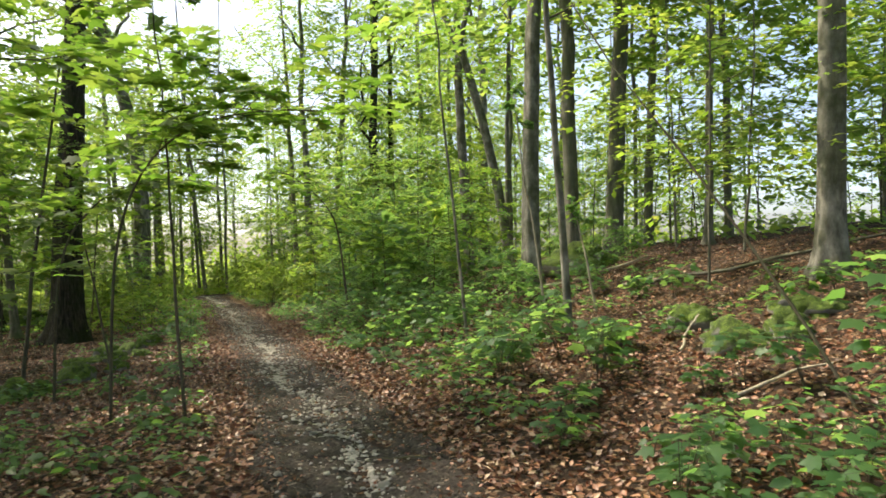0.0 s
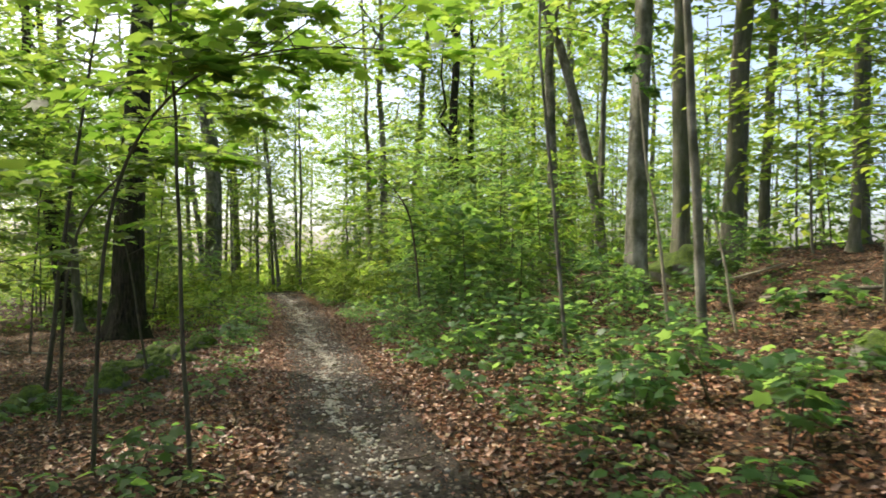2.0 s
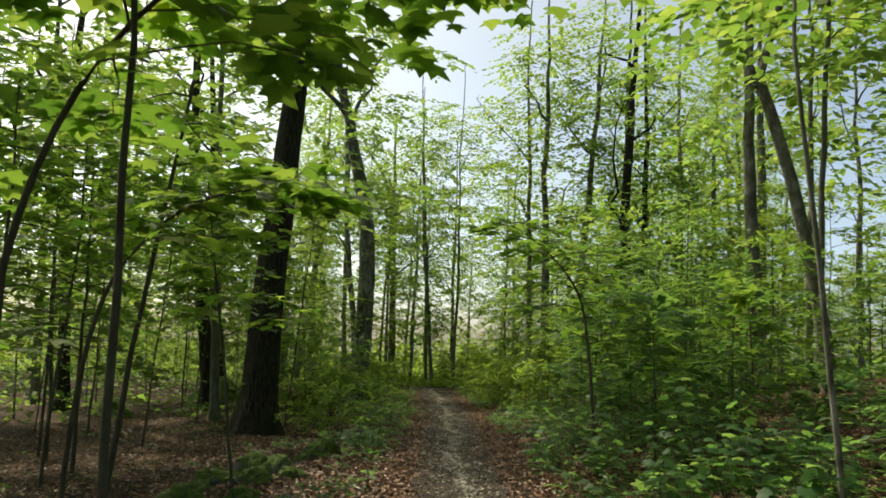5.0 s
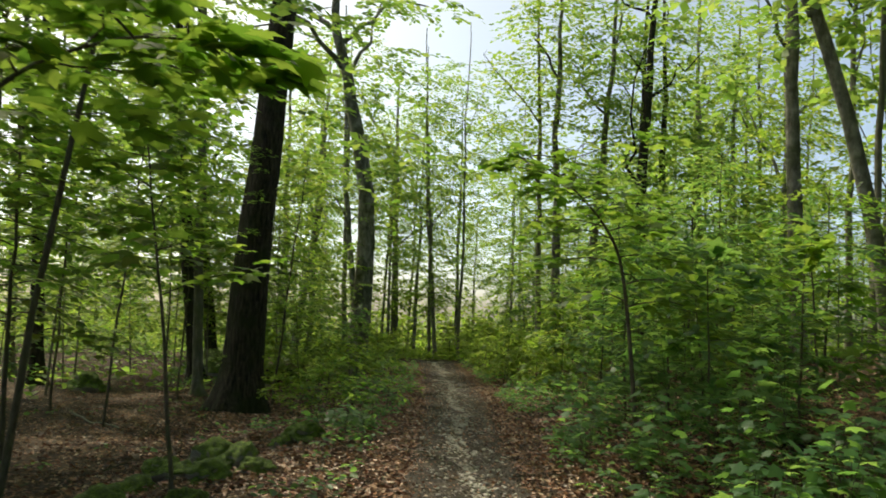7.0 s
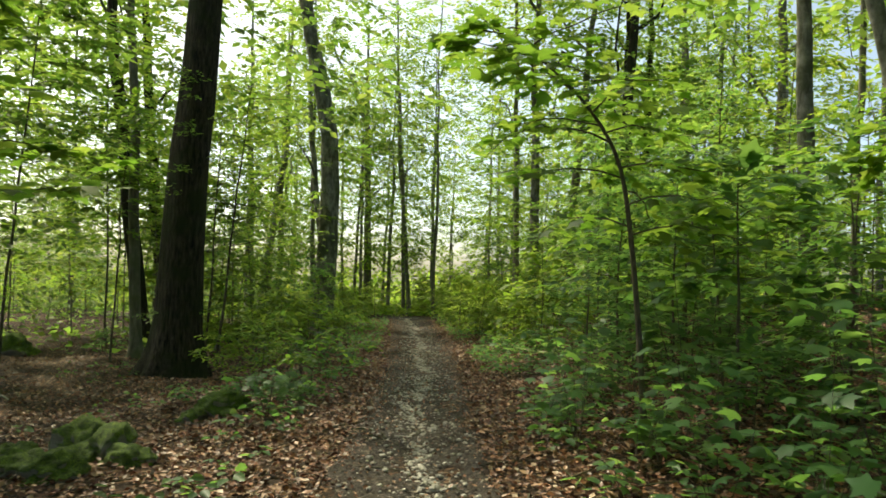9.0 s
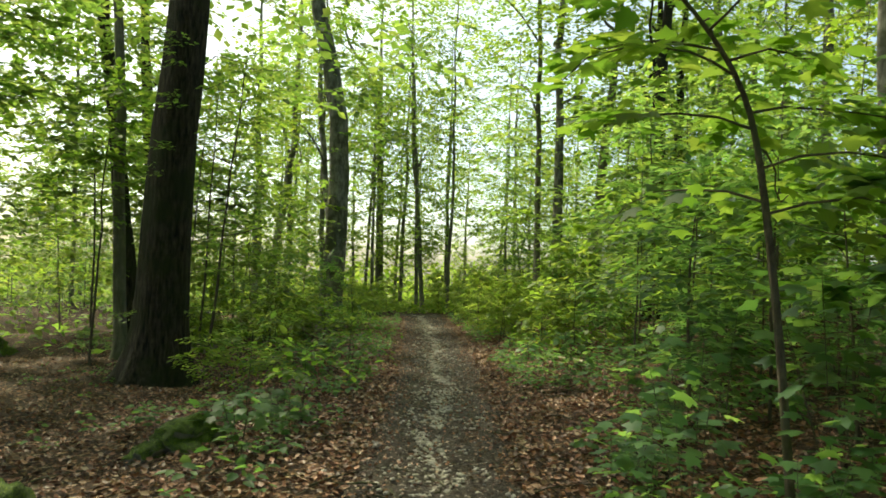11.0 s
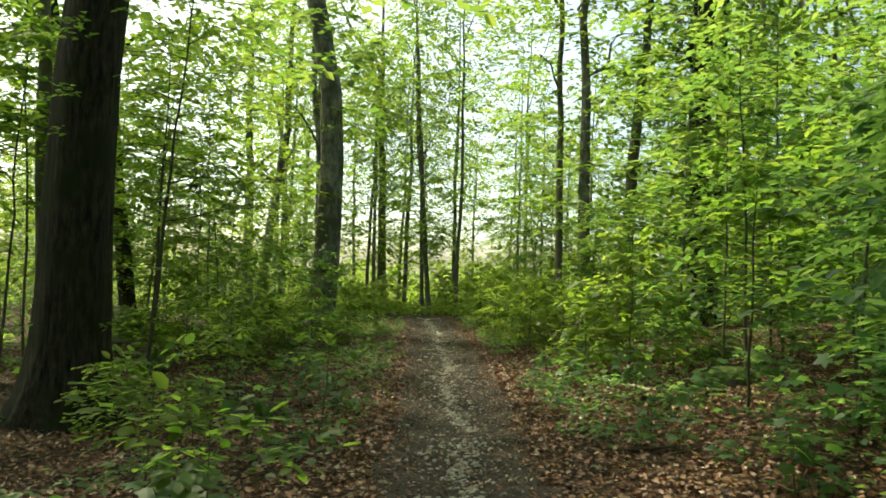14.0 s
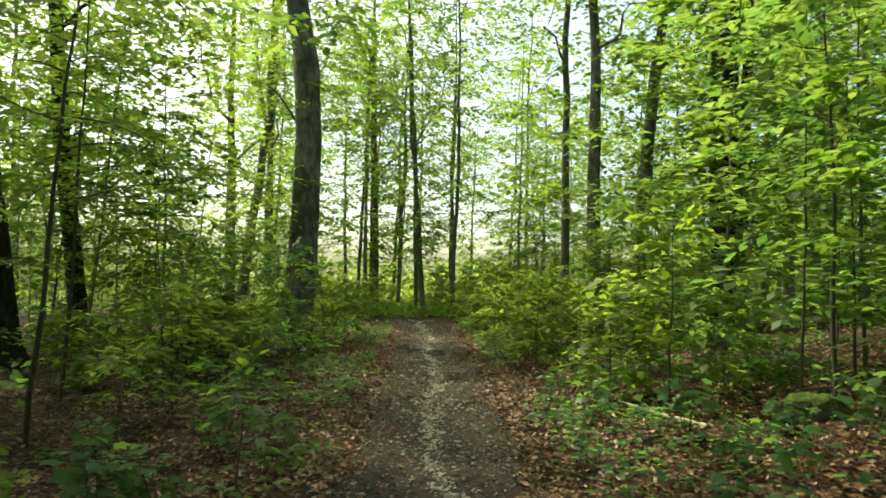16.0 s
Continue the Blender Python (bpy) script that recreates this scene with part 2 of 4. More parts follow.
HALF_LOBES = [(0.10, -0.04, -0.02), (0.46, 0.06, -0.04), (0.34, 0.27, 0.02), (0.60, 0.56, -0.05), (0.25, 0.60, 0.02)]
LOBED = np.array([(0, 0.3, 0.03), (0, 0, 0)] + HALF_LOBES + [(0, 1.02, -0.07)] + [(-u, v, w) for u, v, w in reversed(HALF_LOBES)])
LOBED_FACES = np.array([(0, k, k + 1 if k < 12 else 1) for k in range(1, 13)])


def leaves_mesh(name, place, way, normal, size, mat, shape="oval"):
    """Many single leaves in one mesh: each at its place, pointing its way, facing its normal."""
    base, faces = {"oval": (OVAL, OVAL_FACES), "diamond": (DIAMOND, DIAMOND_FACES), "lobed": (LOBED, LOBED_FACES), "curled": (CURLED, CURLED_FACES)}[shape]
    way = normed(way)
    side = normed(np.cross(way, normal))
    up = np.cross(side, way)
    v = place[:, None] + size[:, None, None] * (base[None, :, :1] * side[:, None] + base[None, :, 1:2] * way[:, None] + base[None, :, 2:] * up[:, None])
    f = faces[None] + (np.arange(len(place)) * len(base))[:, None, None]
    return mesh_from(name, v.reshape(-1, 3), f.reshape(-1, faces.shape[1]), mat)


def tube(points, radii, sides=8, flare=0.0, lumps=0.0, seed=0):
    """Rings round a bent line: a tapered limb. Returns places and faces."""
    p, r = np.asarray(points, float), np.asarray(radii, float)
    way = normed(np.gradient(p, axis=0))
    ref = np.where(np.abs(way[:, 2:]) > 0.8, np.array([[1.0, 0, 0]]), np.array([[0, 0, 1.0]]))
    u = normed(np.cross(way, ref))
    w = np.cross(way, u)
    a = np.linspace(0, 2 * math.pi, sides, endpoint=False)
    rr = np.repeat(r[:, None], sides, 1)
    if lumps:
        s = np.arange(len(p))[:, None] * 0.35
        rr = rr * (1 + lumps * (np.sin(3 * a + seed + s * 0.4) + 0.6 * np.sin(5 * a - seed * 1.7 - s) + 0.5 * np.sin(2 * a + s * 1.3 + seed)))
    if flare:
        gone = np.concatenate([[0], np.cumsum(np.linalg.norm(np.diff(p, axis=0), axis=1))])
        low = np.exp(-np.maximum(gone - 0.35, 0) / (r[1] * 0.9 + 0.05))[:, None]
        rr = rr * (1 + flare * low * (0.75 + 0.6 * np.maximum(0, np.sin(4 * a + seed)) + 0.3 * np.sin(7 * a + seed)))
    v = p[:, None] + rr[:, :, None] * (np.cos(a)[None, :, None] * u[:, None] + np.sin(a)[None, :, None] * w[:, None])
    i, j = np.meshgrid(np.arange(len(p) - 1), np.arange(sides), indexing="ij")
    k = (j + 1) % sides
    f = np.stack([i * sides + j, i * sides + k, (i + 1) * sides + k, (i + 1) * sides + j], -1).reshape(-1, 4)
    return v.reshape(-1, 3), f


def joined(pieces):
    verts, faces, n = [], [], 0
    for v, f in pieces:
        verts.append(v)
        faces.append(f + n)
        n += len(v)
    return np.concatenate(verts), np.concatenate(faces)


def bent(start, way, length, n, droop, rng, wobble=0.06):
    """A bent line from start: it sets off along way, wanders and droops (or rises)."""
    s = np.linspace(0, 1, n)[:, None]
    way = normed(np.asarray(way, float))
    jig = np.cumsum(rng.normal(0, wobble / math.sqrt(n), (n, 3)), 0) * length * s
    return np.asarray(start) + way * s * length + np.array([0, 0, -droop]) * s**2 * length + jig


def spray(rng, line, twigs, per_twig, spread, size, flat=0.3):
    """The leaves of one flat spray of twigs along a bent line."""
    n = len(line)
    s = np.sort(rng.uniform(0.12, 1.0, twigs))
    at = np.stack([np.interp(s, np.linspace(0, 1, n), line[:, k]) for k in range(3)], -1)
    ahead = normed((line[-1] - line[0])[None])[0]
    flank = normed(np.cross(ahead, (0, 0, 1.0))[None])[0]
    sign = np.where(np.arange(twigs) % 2 == 0, 1.0, -1.0)[:, None]
    way = normed(ahead[None] * rng.uniform(0.5, 1.1, (twigs, 1)) + sign * flank[None] * rng.uniform(0.5, 1.1, (twigs, 1)) + rng.normal(0, 0.15, (twigs, 3)))
    long = spread * (1.1 - 0.5 * s)[:, None, None] * rng.uniform(0.6, 1.2, (twigs, 1, 1))
    k = np.linspace(0.12, 1, per_twig)[None, :, None]
    place = at[:, None] + way[:, None] * long * k + rng.normal(0, 0.02, (twigs, per_twig, 3))
    place[:, :, 2] -= 0.25 * (long * k**2)[:, :, 0]
    turn = np.where(np.arange(per_twig) % 2 == 0, 1.0, -1.0)[None, :, None] * np.cross(way, (0, 0, 1.0))[:, None]
    out = way[:, None] + turn * rng.uniform(0.4, 1.1, (twigs, per_twig, 1)) + rng.normal(0, 0.2, (twigs, per_twig, 3))
    out[:, :, 2] -= 0.2
    normal = np.array([0, 0, 1.0]) + rng.normal(0, flat, (twigs, per_twig, 3))
    sizes = size * rng.uniform(0.65, 1.25, (twigs, per_twig))
    return place.reshape(-1, 3), out.reshape(-1, 3), normal.reshape(-1, 3), sizes.ravel()


def gather(sprays):
    return [np.concatenate([s[k] for s in sprays]) for k in range(4)]


# ---- ground and path ----
def stretched(lo, hi, step, far):
    inner = np.arange(lo, hi + step / 2, step)
    out = np.cumsum(np.geomspace(step * 1.5, far / 4, 22))
    return np.concatenate([(lo - out)[::-1], inner, hi + out])


gx, gy = stretched(-13, 14, 0.18, 320), stretched(-7, 42, 0.18, 320)
GX, GY = np.meshgrid(gx, gy, indexing="ij")
gz = land(GX, GY)
i, j = np.meshgrid(np.arange(len(gx) - 1), np.arange(len(gy) - 1), indexing="ij")
w = len(gy)
gf = np.stack([i * w + j, (i + 1) * w + j, (i + 1) * w + j + 1, i * w + j + 1], -1).reshape(-1, 4)
ground = new("ground", mesh_from("ground", np.stack([GX, GY, gz], -1).reshape(-1, 3), gf, GROUND, True))
tagged(ground, "brown forest floor of soil under fallen leaves", "ground", kind="structure")

rng = np.random.default_rng(5)
py, pu = np.concatenate([np.arange(-9, -3, 0.2), np.arange(-3, 30, 0.045), np.arange(30, 43, 0.12)]), np.linspace(-1.25, 1.25, 48)
PYG, PUG = np.meshgrid(py, pu, indexing="ij")
edge = 1 + 0.16 * np.sin(2.1 * PYG + np.sign(PUG)) * np.sin(0.9 * PYG) + 0.07 * np.sin(5.3 * PYG + 2 * np.sign(PUG))
PXG = path_x(PYG) + PUG * half_width(PYG) * edge
lift = np.where(np.abs(PUG) < 0.9, 0.022, 0.022 - 0.25 * (np.abs(PUG) - 0.9))


def blurred(a, times):
    for _ in range(times):
        a = (a + np.roll(a, 1, 0) + np.roll(a, -1, 0) + np.roll(a, 1, 1) + np.roll(a, -1, 1)) / 5
    return a / a.std()


ruts = -0.017 * np.exp(-(((PXG - channel_x(PYG)) / 0.11) ** 2)) - 0.012 * np.exp(-((np.abs(PUG) - 0.55) / 0.2) ** 2)
bumps = 0.007 * blurred(rng.normal(0, 1, PXG.shape), 1) + 0.008 * blurred(rng.normal(0, 1, PXG.shape), 14)
PZG = land(PXG, PYG) + lift + ruts + bumps
i, j = np.meshgrid(np.arange(len(py) - 1), np.arange(len(pu) - 1), indexing="ij")
w = len(pu)
pf = np.stack([i * w + j, i * w + j + 1, (i + 1) * w + j + 1, (i + 1) * w + j], -1).reshape(-1, 4)
path = new("path", mesh_from("path", np.stack([PXG, PYG, PZG], -1).reshape(-1, 3), pf, MUD, True))
tagged(path, "narrow trodden footpath of damp dark mud", "path", kind="structure")


# ---- trees ----
def trunk_line(x, y, lean, height, rng, wobble=0.25, kink=()):
    z0 = ground_at(x, y)
    hs = np.concatenate([[-0.35, 0.0, 0.12, 0.3, 0.6, 1.0], np.linspace(1.6, height, 20)])
    bend = np.cumsum(rng.normal(0, wobble / 6, (len(hs), 2)), 0) * np.clip(hs / 6, 0, 1)[:, None]
    fade = np.where(hs < 9, hs, 9 + (hs - 9) * 0.4)
    px = x + lean[0] * fade + bend[:, 0]
    py_ = y + lean[1] * fade + bend[:, 1]
    if kink:
        px = px + np.interp(hs, kink[0], kink[1])
    return np.stack([px, py_, z0 + hs], -1), hs


def tall_tree(name, x, y, width, lean, mat, label, seed, height=19.0, crown=None, kink=(), sides=20, limbs=5, first=6.5, group="forest trees"):
    """A forest tree: a trunk with its root flare, limbs, and a high crown."""
    r = np.random.default_rng(seed)
    line, hs = trunk_line(x, y, lean, height, r, kink=kink)
    root = new(name)
    root.location = line[1]
    line = line - line[1]
    taper = width / 2 * np.interp(hs, (-0.4, 0, 1, 5, height), (1.25, 1.12, 1.0, 0.86, 0.2))
    v, f = tube(line, taper, sides, flare=0.6, lumps=0.055, seed=seed)
    part("trunk", mesh_from("trunk", v, f, mat, True), root)
    for k in range(limbs):
        h = first + (height * 0.8 - first) * (k + r.uniform(0, 0.6)) / max(limbs, 1)
        at = np.array([np.interp(h, hs, line[:, c]) for c in range(3)])
        a = r.uniform(0, 2 * math.pi)
        b = bent(at, (math.cos(a), math.sin(a), 0.9), r.uniform(2.5, 4.5), 7, -0.1, r, 0.3)
        lv, lf = tube(b, np.linspace(width * 0.16, width * 0.04, 7), 7)
        part("limb", mesh_from("limb", lv, lf, mat, True), root)
    if crown:
        c = part("crown", crown, root)
        c.rotation_euler[2] = r.uniform(0, 6.28)
        c.location = (float(np.interp(9, hs, line[:, 0])), float(np.interp(9, hs, line[:, 1])), 0)
    return tagged(root, label, "tree", group)


def crown_mesh(seed, low, high, reach, branches, twigs, per_twig, size, mat, spread=1.4, shape="diamond", rise=0.25):
    """A crown of many flat leafy sprays, with gaps between the boughs, round an upright line."""
    r = np.random.default_rng(seed)
    out = []
    for k in range(branches):
        h = low + (high - low) * r.uniform(0, 1) ** 0.85
        a = r.uniform(0, 2 * math.pi)
        shape_ = 1.0 - 0.55 * abs((h - low) / (high - low) - 0.35)
        long = reach * shape_ * r.uniform(0.55, 1.15)
        line = bent((0, 0, h), (math.cos(a), math.sin(a), rise * r.uniform(-0.3, 1.2)), long, 6, 0.12, r, 0.2)
        out.append(spray(r, line, twigs, per_twig, spread, size, 0.3))
    return leaves_mesh("crown", *gather(out), mat, shape)


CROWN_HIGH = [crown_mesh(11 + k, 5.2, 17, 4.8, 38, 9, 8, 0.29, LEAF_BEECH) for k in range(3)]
CROWN_MID = [crown_mesh(21 + k, 3.4, 17, 3.9, 60, 8, 8, 0.22, (LEAF_BEECH, LEAF_HORNBEAM_LIT)[k % 2]) for k in range(4)]
CROWN_FAR = [crown_mesh(31 + k, 2.0, 17, 3.6, 30, 7, 7, 0.38, (LEAF_BEECH, LEAF_HORNBEAM_LIT)[k % 2], 1.6) for k in range(3)]

OLD, BEECH, SLIM = "thick old forest tree with dark furrowed bark", "tall beech with smooth grey bark and mossy foot", "slim forest tree with grey bark"
TREES = [
    (-5.32, 19.2, 0.84, (0.066, -0.02), BARK_DARK, OLD, 1), (-5.25, 32.05, 0.8, (0.0, -0.02), BARK_BEECH, "leaning forest tree with a bent trunk and grey bark", 1),
    (5.70, 10.8, 0.38, (0.006, 0.004), BARK_BEECH, BEECH, 1), (7.47, 12.8, 0.37, (0.028, 0), BARK_GREY, BEECH, 1),
    (8.44, 12.6, 0.43, (0.041, 0), BARK_GREY, BEECH, 1), (6.95, 3.5, 0.34, (0.035, -0.01), BARK_BEECH, BEECH, 1),
    (6.75, 19.6, 0.32, (-0.025, 0.0), BARK_BEECH, BEECH, 1), (11.78, 17.0, 0.28, (0.037, 0), BARK_GREY, SLIM, 0),
    (9.39, 10.0, 0.17, (0.05, 0), BARK_GREY, SLIM, 0), (7.5, 18.0, 0.15, (0, 0), BARK_GREY, SLIM, 0),
    (12.88, 20, 0.15, (0.02, 0), BARK_GREY, SLIM, 0), (12.57, 14, 0.22, (0.01, 0), BARK_GREY, SLIM, 0),
    (9.65, 24, 0.2, (0, 0.01), BARK_GREY, SLIM, 0), (-11.58, 46, 0.46, (0.095, -0.01), BARK_BEECH, "leaning slim beech with pale grey bark", 0),
    (-10.9, 32, 0.48, (-0.13, -0.02), BARK_DARK, OLD, 0), (5.58, 33, 0.52, (-0.01, -0.02), BARK_DARK, OLD, 0),
    (6.33, 36, 0.38, (-0.027, 0), BARK_DARK, OLD, 0), (6.87, 36, 0.38, (0.019, 0), BARK_DARK, OLD, 0),
    (9.83, 40, 0.36, (-0.017, 0), BARK_GREY, SLIM, 0), (11.6, 34.5, 0.58, (0.0, 0), BARK_BEECH, BEECH, 0),
    (13.2, 42, 0.3, (-0.027, 0), BARK_GREY, SLIM, 0), (10.43, 44.2, 0.33, (-0.027, -0.02), BARK_GREY, SLIM, 0),
    (12.3, 44.2, 0.42, (0, -0.02), BARK_GREY, SLIM, 0), (14.45, 48.2, 0.3, (-0.039, -0.02), BARK_GREY, SLIM, 0),
    (3.95, 36, 0.42, (0.067, -0.02), BARK_GREY, SLIM, 0), (2.69, 35, 0.4, (-0.047, -0.02), BARK_BEECH, SLIM, 0),
    (1.98, 37, 0.28, (-0.047, -0.02), BARK_GREY, SLIM, 0), (-3.37, 46, 0.24, (-0.093, -0.02), BARK_GREY, SLIM, 0),
    (-3.89, 48, 0.2, (-0.08, -0.02), BARK_GREY, SLIM, 0), (-2.04, 45, 0.18, (-0.038, -0.02), BARK_GREY, SLIM, 0),
    (-13.37, 50, 0.55, (-0.059, -0.02), BARK_BEECH, BEECH, 0), (-7.01, 42.1, 0.37, (-0.127, -0.03), BARK_BEECH, SLIM, 0),
    (-8.57, 46.1, 0.3, (-0.048, -0.03), BARK_GREY, SLIM, 0), (-13.12, 24.1, 0.4, (-0.03, -0.04), BARK_DARK, OLD, 0),
    (-9.52, 27.1, 0.48, (-0.13, -0.06), BARK_DARK, OLD, 0), (-15.23, 26, 0.3, (-0.03, -0.05), BARK_GREY, SLIM, 0),
    (-7.6, 22.5, 0.26, (-0.1, 0.01), BARK_GREY, SLIM, 0),
]
def sprigs(tree, seed, count, reach, width):
    """Short leafy shoots that grow straight out of the trunk."""
    r = np.random.default_rng(seed)
    for _ in range(count):
        a, h = r.uniform(-2.6, 0.5), r.uniform(0.4, 6.5)
        start = np.array([math.cos(a) * width * 0.42 + 0.06 * h, math.sin(a) * width * 0.42 - 0.02 * h, h])
        line = bent(start, (math.cos(a), math.sin(a), 0.1), reach * r.uniform(0.5, 1.2), 5, 0.1, r, 0.1)
        shoot = part("sprig", mesh_from("sprig", *tube(line, np.linspace(0.008, 0.003, 5), 4), BARK_TWIG, True), tree)
        part("foliage", leaves_mesh("foliage", *spray(r, line, 6, 5, 0.3, 0.09, 0.2), LEAF_BEECH), shoot)


BEND = ((0, 2.5, 5.5, 7.5, 9, 14), (0.0, 0.2, 0.28, 0.15, -0.25, -1.5))
for k, (x, y, width, lean, mat, label, near) in enumerate(TREES):
    tree = tall_tree("old_tree" if mat is BARK_DARK else "beech_tree", x, y, width, lean, mat, label, 40 + k, crown=None if x < -12 and 20 < y < 33 else (CROWN_MID if x < -8 or y > 30 and not near else CROWN_HIGH)[k % 3],
              kink=BEND if k == 1 else (), sides=28 if near else 12, limbs=5 if near else 3, first=11.0 if near else 6.5)
    if k < 2:
        sprigs(tree, 90 + k, 16 - 6 * k, 0.7, width)


def forked_tree(x, y, width, fork, seed):
    """A tree whose trunk parts in two."""
    tree = tall_tree("forked_tree", x, y, width, (-0.01, -0.01), BARK_GREY, "slim grey tree whose trunk forks high up", seed, crown=CROWN_MID[seed % 4], sides=12, limbs=2)
    r = np.random.default_rng(seed)
    b = bent((-0.012 * fork, 0, fork), (-0.35, 0, 1), 8, 9, -0.05, r, 0.1)
    v, f = tube(b, np.linspace(width * 0.32, width * 0.1, 9), 9)
    part("limb", mesh_from("limb", v, f, BARK_GREY, True), tree)


# Unseen trees added beside and behind the view; their crowns shade the path.
CROWN_SHADE = [crown_mesh(51 + k, 7.5, 19, 5.2, 22, 9, 8, 0.34, LEAF_BEECH, 1.7) for k in range(2)]
for k, (x, y) in enumerate([(-9.5, 1.5), (-10.5, 10.5), (-14.0, 11.5), (-8.0, -2.5), (-6.5, -7.5), (-1.5, -11.0), (3.5, -9.5), (8.5, -5.5), (12.5, 0.5), (10.5, -2.0), (14.5, 6.5), (-13.5, -1.0), (-17.0, 4.5)]):
    tall_tree("beech_tree", x, y, 0.34 + 0.05 * (k % 3), (0.01, 0.01), (BARK_GREY, BARK_BEECH)[k % 2], BEECH, 120 + k, crown=CROWN_SHADE[k % 2], sides=12, limbs=3)
forked_tree(-7.07, 55, 0.56, 11.5, 5)
forked_tree(-12.2, 52, 0.4, 9.0, 6)

# the wood all round
rng = np.random.default_rng(77)
PROTO = []
for k in range(5):
    PROTO.append(tall_tree("forest_tree", -60 - 4 * k, -45, 0.24 + 0.06 * (k % 3), (rng.uniform(-0.04, 0.04), rng.uniform(-0.04, 0.04)), (BARK_GREY, BARK_BEECH, BARK_BEECH)[k % 3],
                           "forest tree with a straight grey trunk and green crown", 200 + k, crown=(CROWN_FAR + CROWN_MID)[k], sides=9, limbs=3, group="the wood all round"))
spots = []
# Trees below y -6 are added unseen behind the camera, closing off light.
while len(spots) < 76:
    x, y = rng.uniform(-60, 60), rng.uniform(-28, 118)
    d = x - float(path_x(y))
    clear = (abs(d) > 15.5 if y < 49 else abs(d) > 7.0) if y > -6 else (math.hypot(d, y + 5) > 5)
    if x < -13 and y > 8 and rng.uniform(0, 1) < 0.55:
        continue
    if clear and abs(d) < 18 + 0.45 * max(y + 8, 8) and all(math.hypot(x - a, y - b) > 2.6 for a, b in spots):
        spots.append((x, y))
for x, y in spots:
    s = rng.uniform(0.75, 1.25)
    t = copy_thing(PROTO[int(rng.integers(5))], pose(x, y, ground_at(x, y), 0, 0, rng.uniform(0, 360)) @ Matrix.Diagonal((s, s, s * rng.uniform(0.9, 1.2), 1)))

for k in range(15):
    y = rng.uniform(50, 72)
    x = float(path_x(y)) + rng.uniform(-9, 11)
    s = rng.uniform(0.7, 1.0)
    copy_thing(PROTO[(1, 4, 3)[k % 3]], pose(x, y, ground_at(x, y), 0, 0, rng.uniform(0, 360)) @ Matrix.Diagonal((s * 0.9, s * 0.9, s, 1)))


# ---- saplings ----
def sapling(name, seed, height, branches, reach, size, mat, lean=(0.0, 0.0), low=0.3, shape="oval", twigs=6, per_twig=6, width=0.02, label="", bark=None, curl=0.0, split=False):
    """A young tree: a thin bent stem, side branches and flat sprays of leaves."""
    r = np.random.default_rng(seed)
    root = new(name)
    n = 12
    s = np.linspace(0, 1, n)
    line = np.stack([lean[0] * height * s + curl * height * s**2.2, lean[1] * height * s, height * s], -1)
    line[:, :2] += np.cumsum(r.normal(0, 0.012 * height / 4, (n, 2)), 0)
    line -= line[0]
    line[0, 2] -= 0.08
    v, f = tube(line, width * np.linspace(1, 0.25, n), 7)
    part("stem", mesh_from("stem", v, f, bark or BARK_TWIG, True), root)
    sprays, wood = [], []
    for k in range(branches):
        u = low + (1 - low) * (k + r.uniform(0, 0.8)) / branches
        at = np.array([np.interp(u, s, line[:, c]) for c in range(3)])
        a = k * 2.4 + r.uniform(-0.6, 0.6)
        long = reach * r.uniform(0.55, 1.15) * (1.15 - 0.6 * u)
        b = bent(at, (math.cos(a), math.sin(a), r.uniform(0.05, 0.5)), long, 6, 0.25, r, 0.15)
        wood.append(tube(b[::2] if shape == "diamond" else b, width * np.linspace(0.3, 0.09, 3 if shape == "diamond" else 6), 4))
        sprays.append(spray(r, b, twigs, per_twig, long * 0.6, size, 0.2))
    sprays.append(spray(r, line[-4:], twigs, per_twig, reach * 0.5, size, 0.3))
    if split:
        for v, f in wood:
            part("branch", mesh_from("branch", v, f, BARK_TWIG, True), root)
    else:
        v, f = joined(wood)
        tagged(part("branchwork", mesh_from("branchwork", v, f, BARK_TWIG, True), root), kind="stuff")
    part("foliage", leaves_mesh("foliage", *gather(sprays), mat, shape), root)
    return tagged(root, label, "sapling")


def place(ob, x, y, turn=0.0, s=1.0, group=""):
    ob.matrix_basis = pose(x, y, ground_at(x, y), 0, 0, turn) @ Matrix.Scale(s, 4)
    if group:
        tagged(ob, group=group)
    return ob


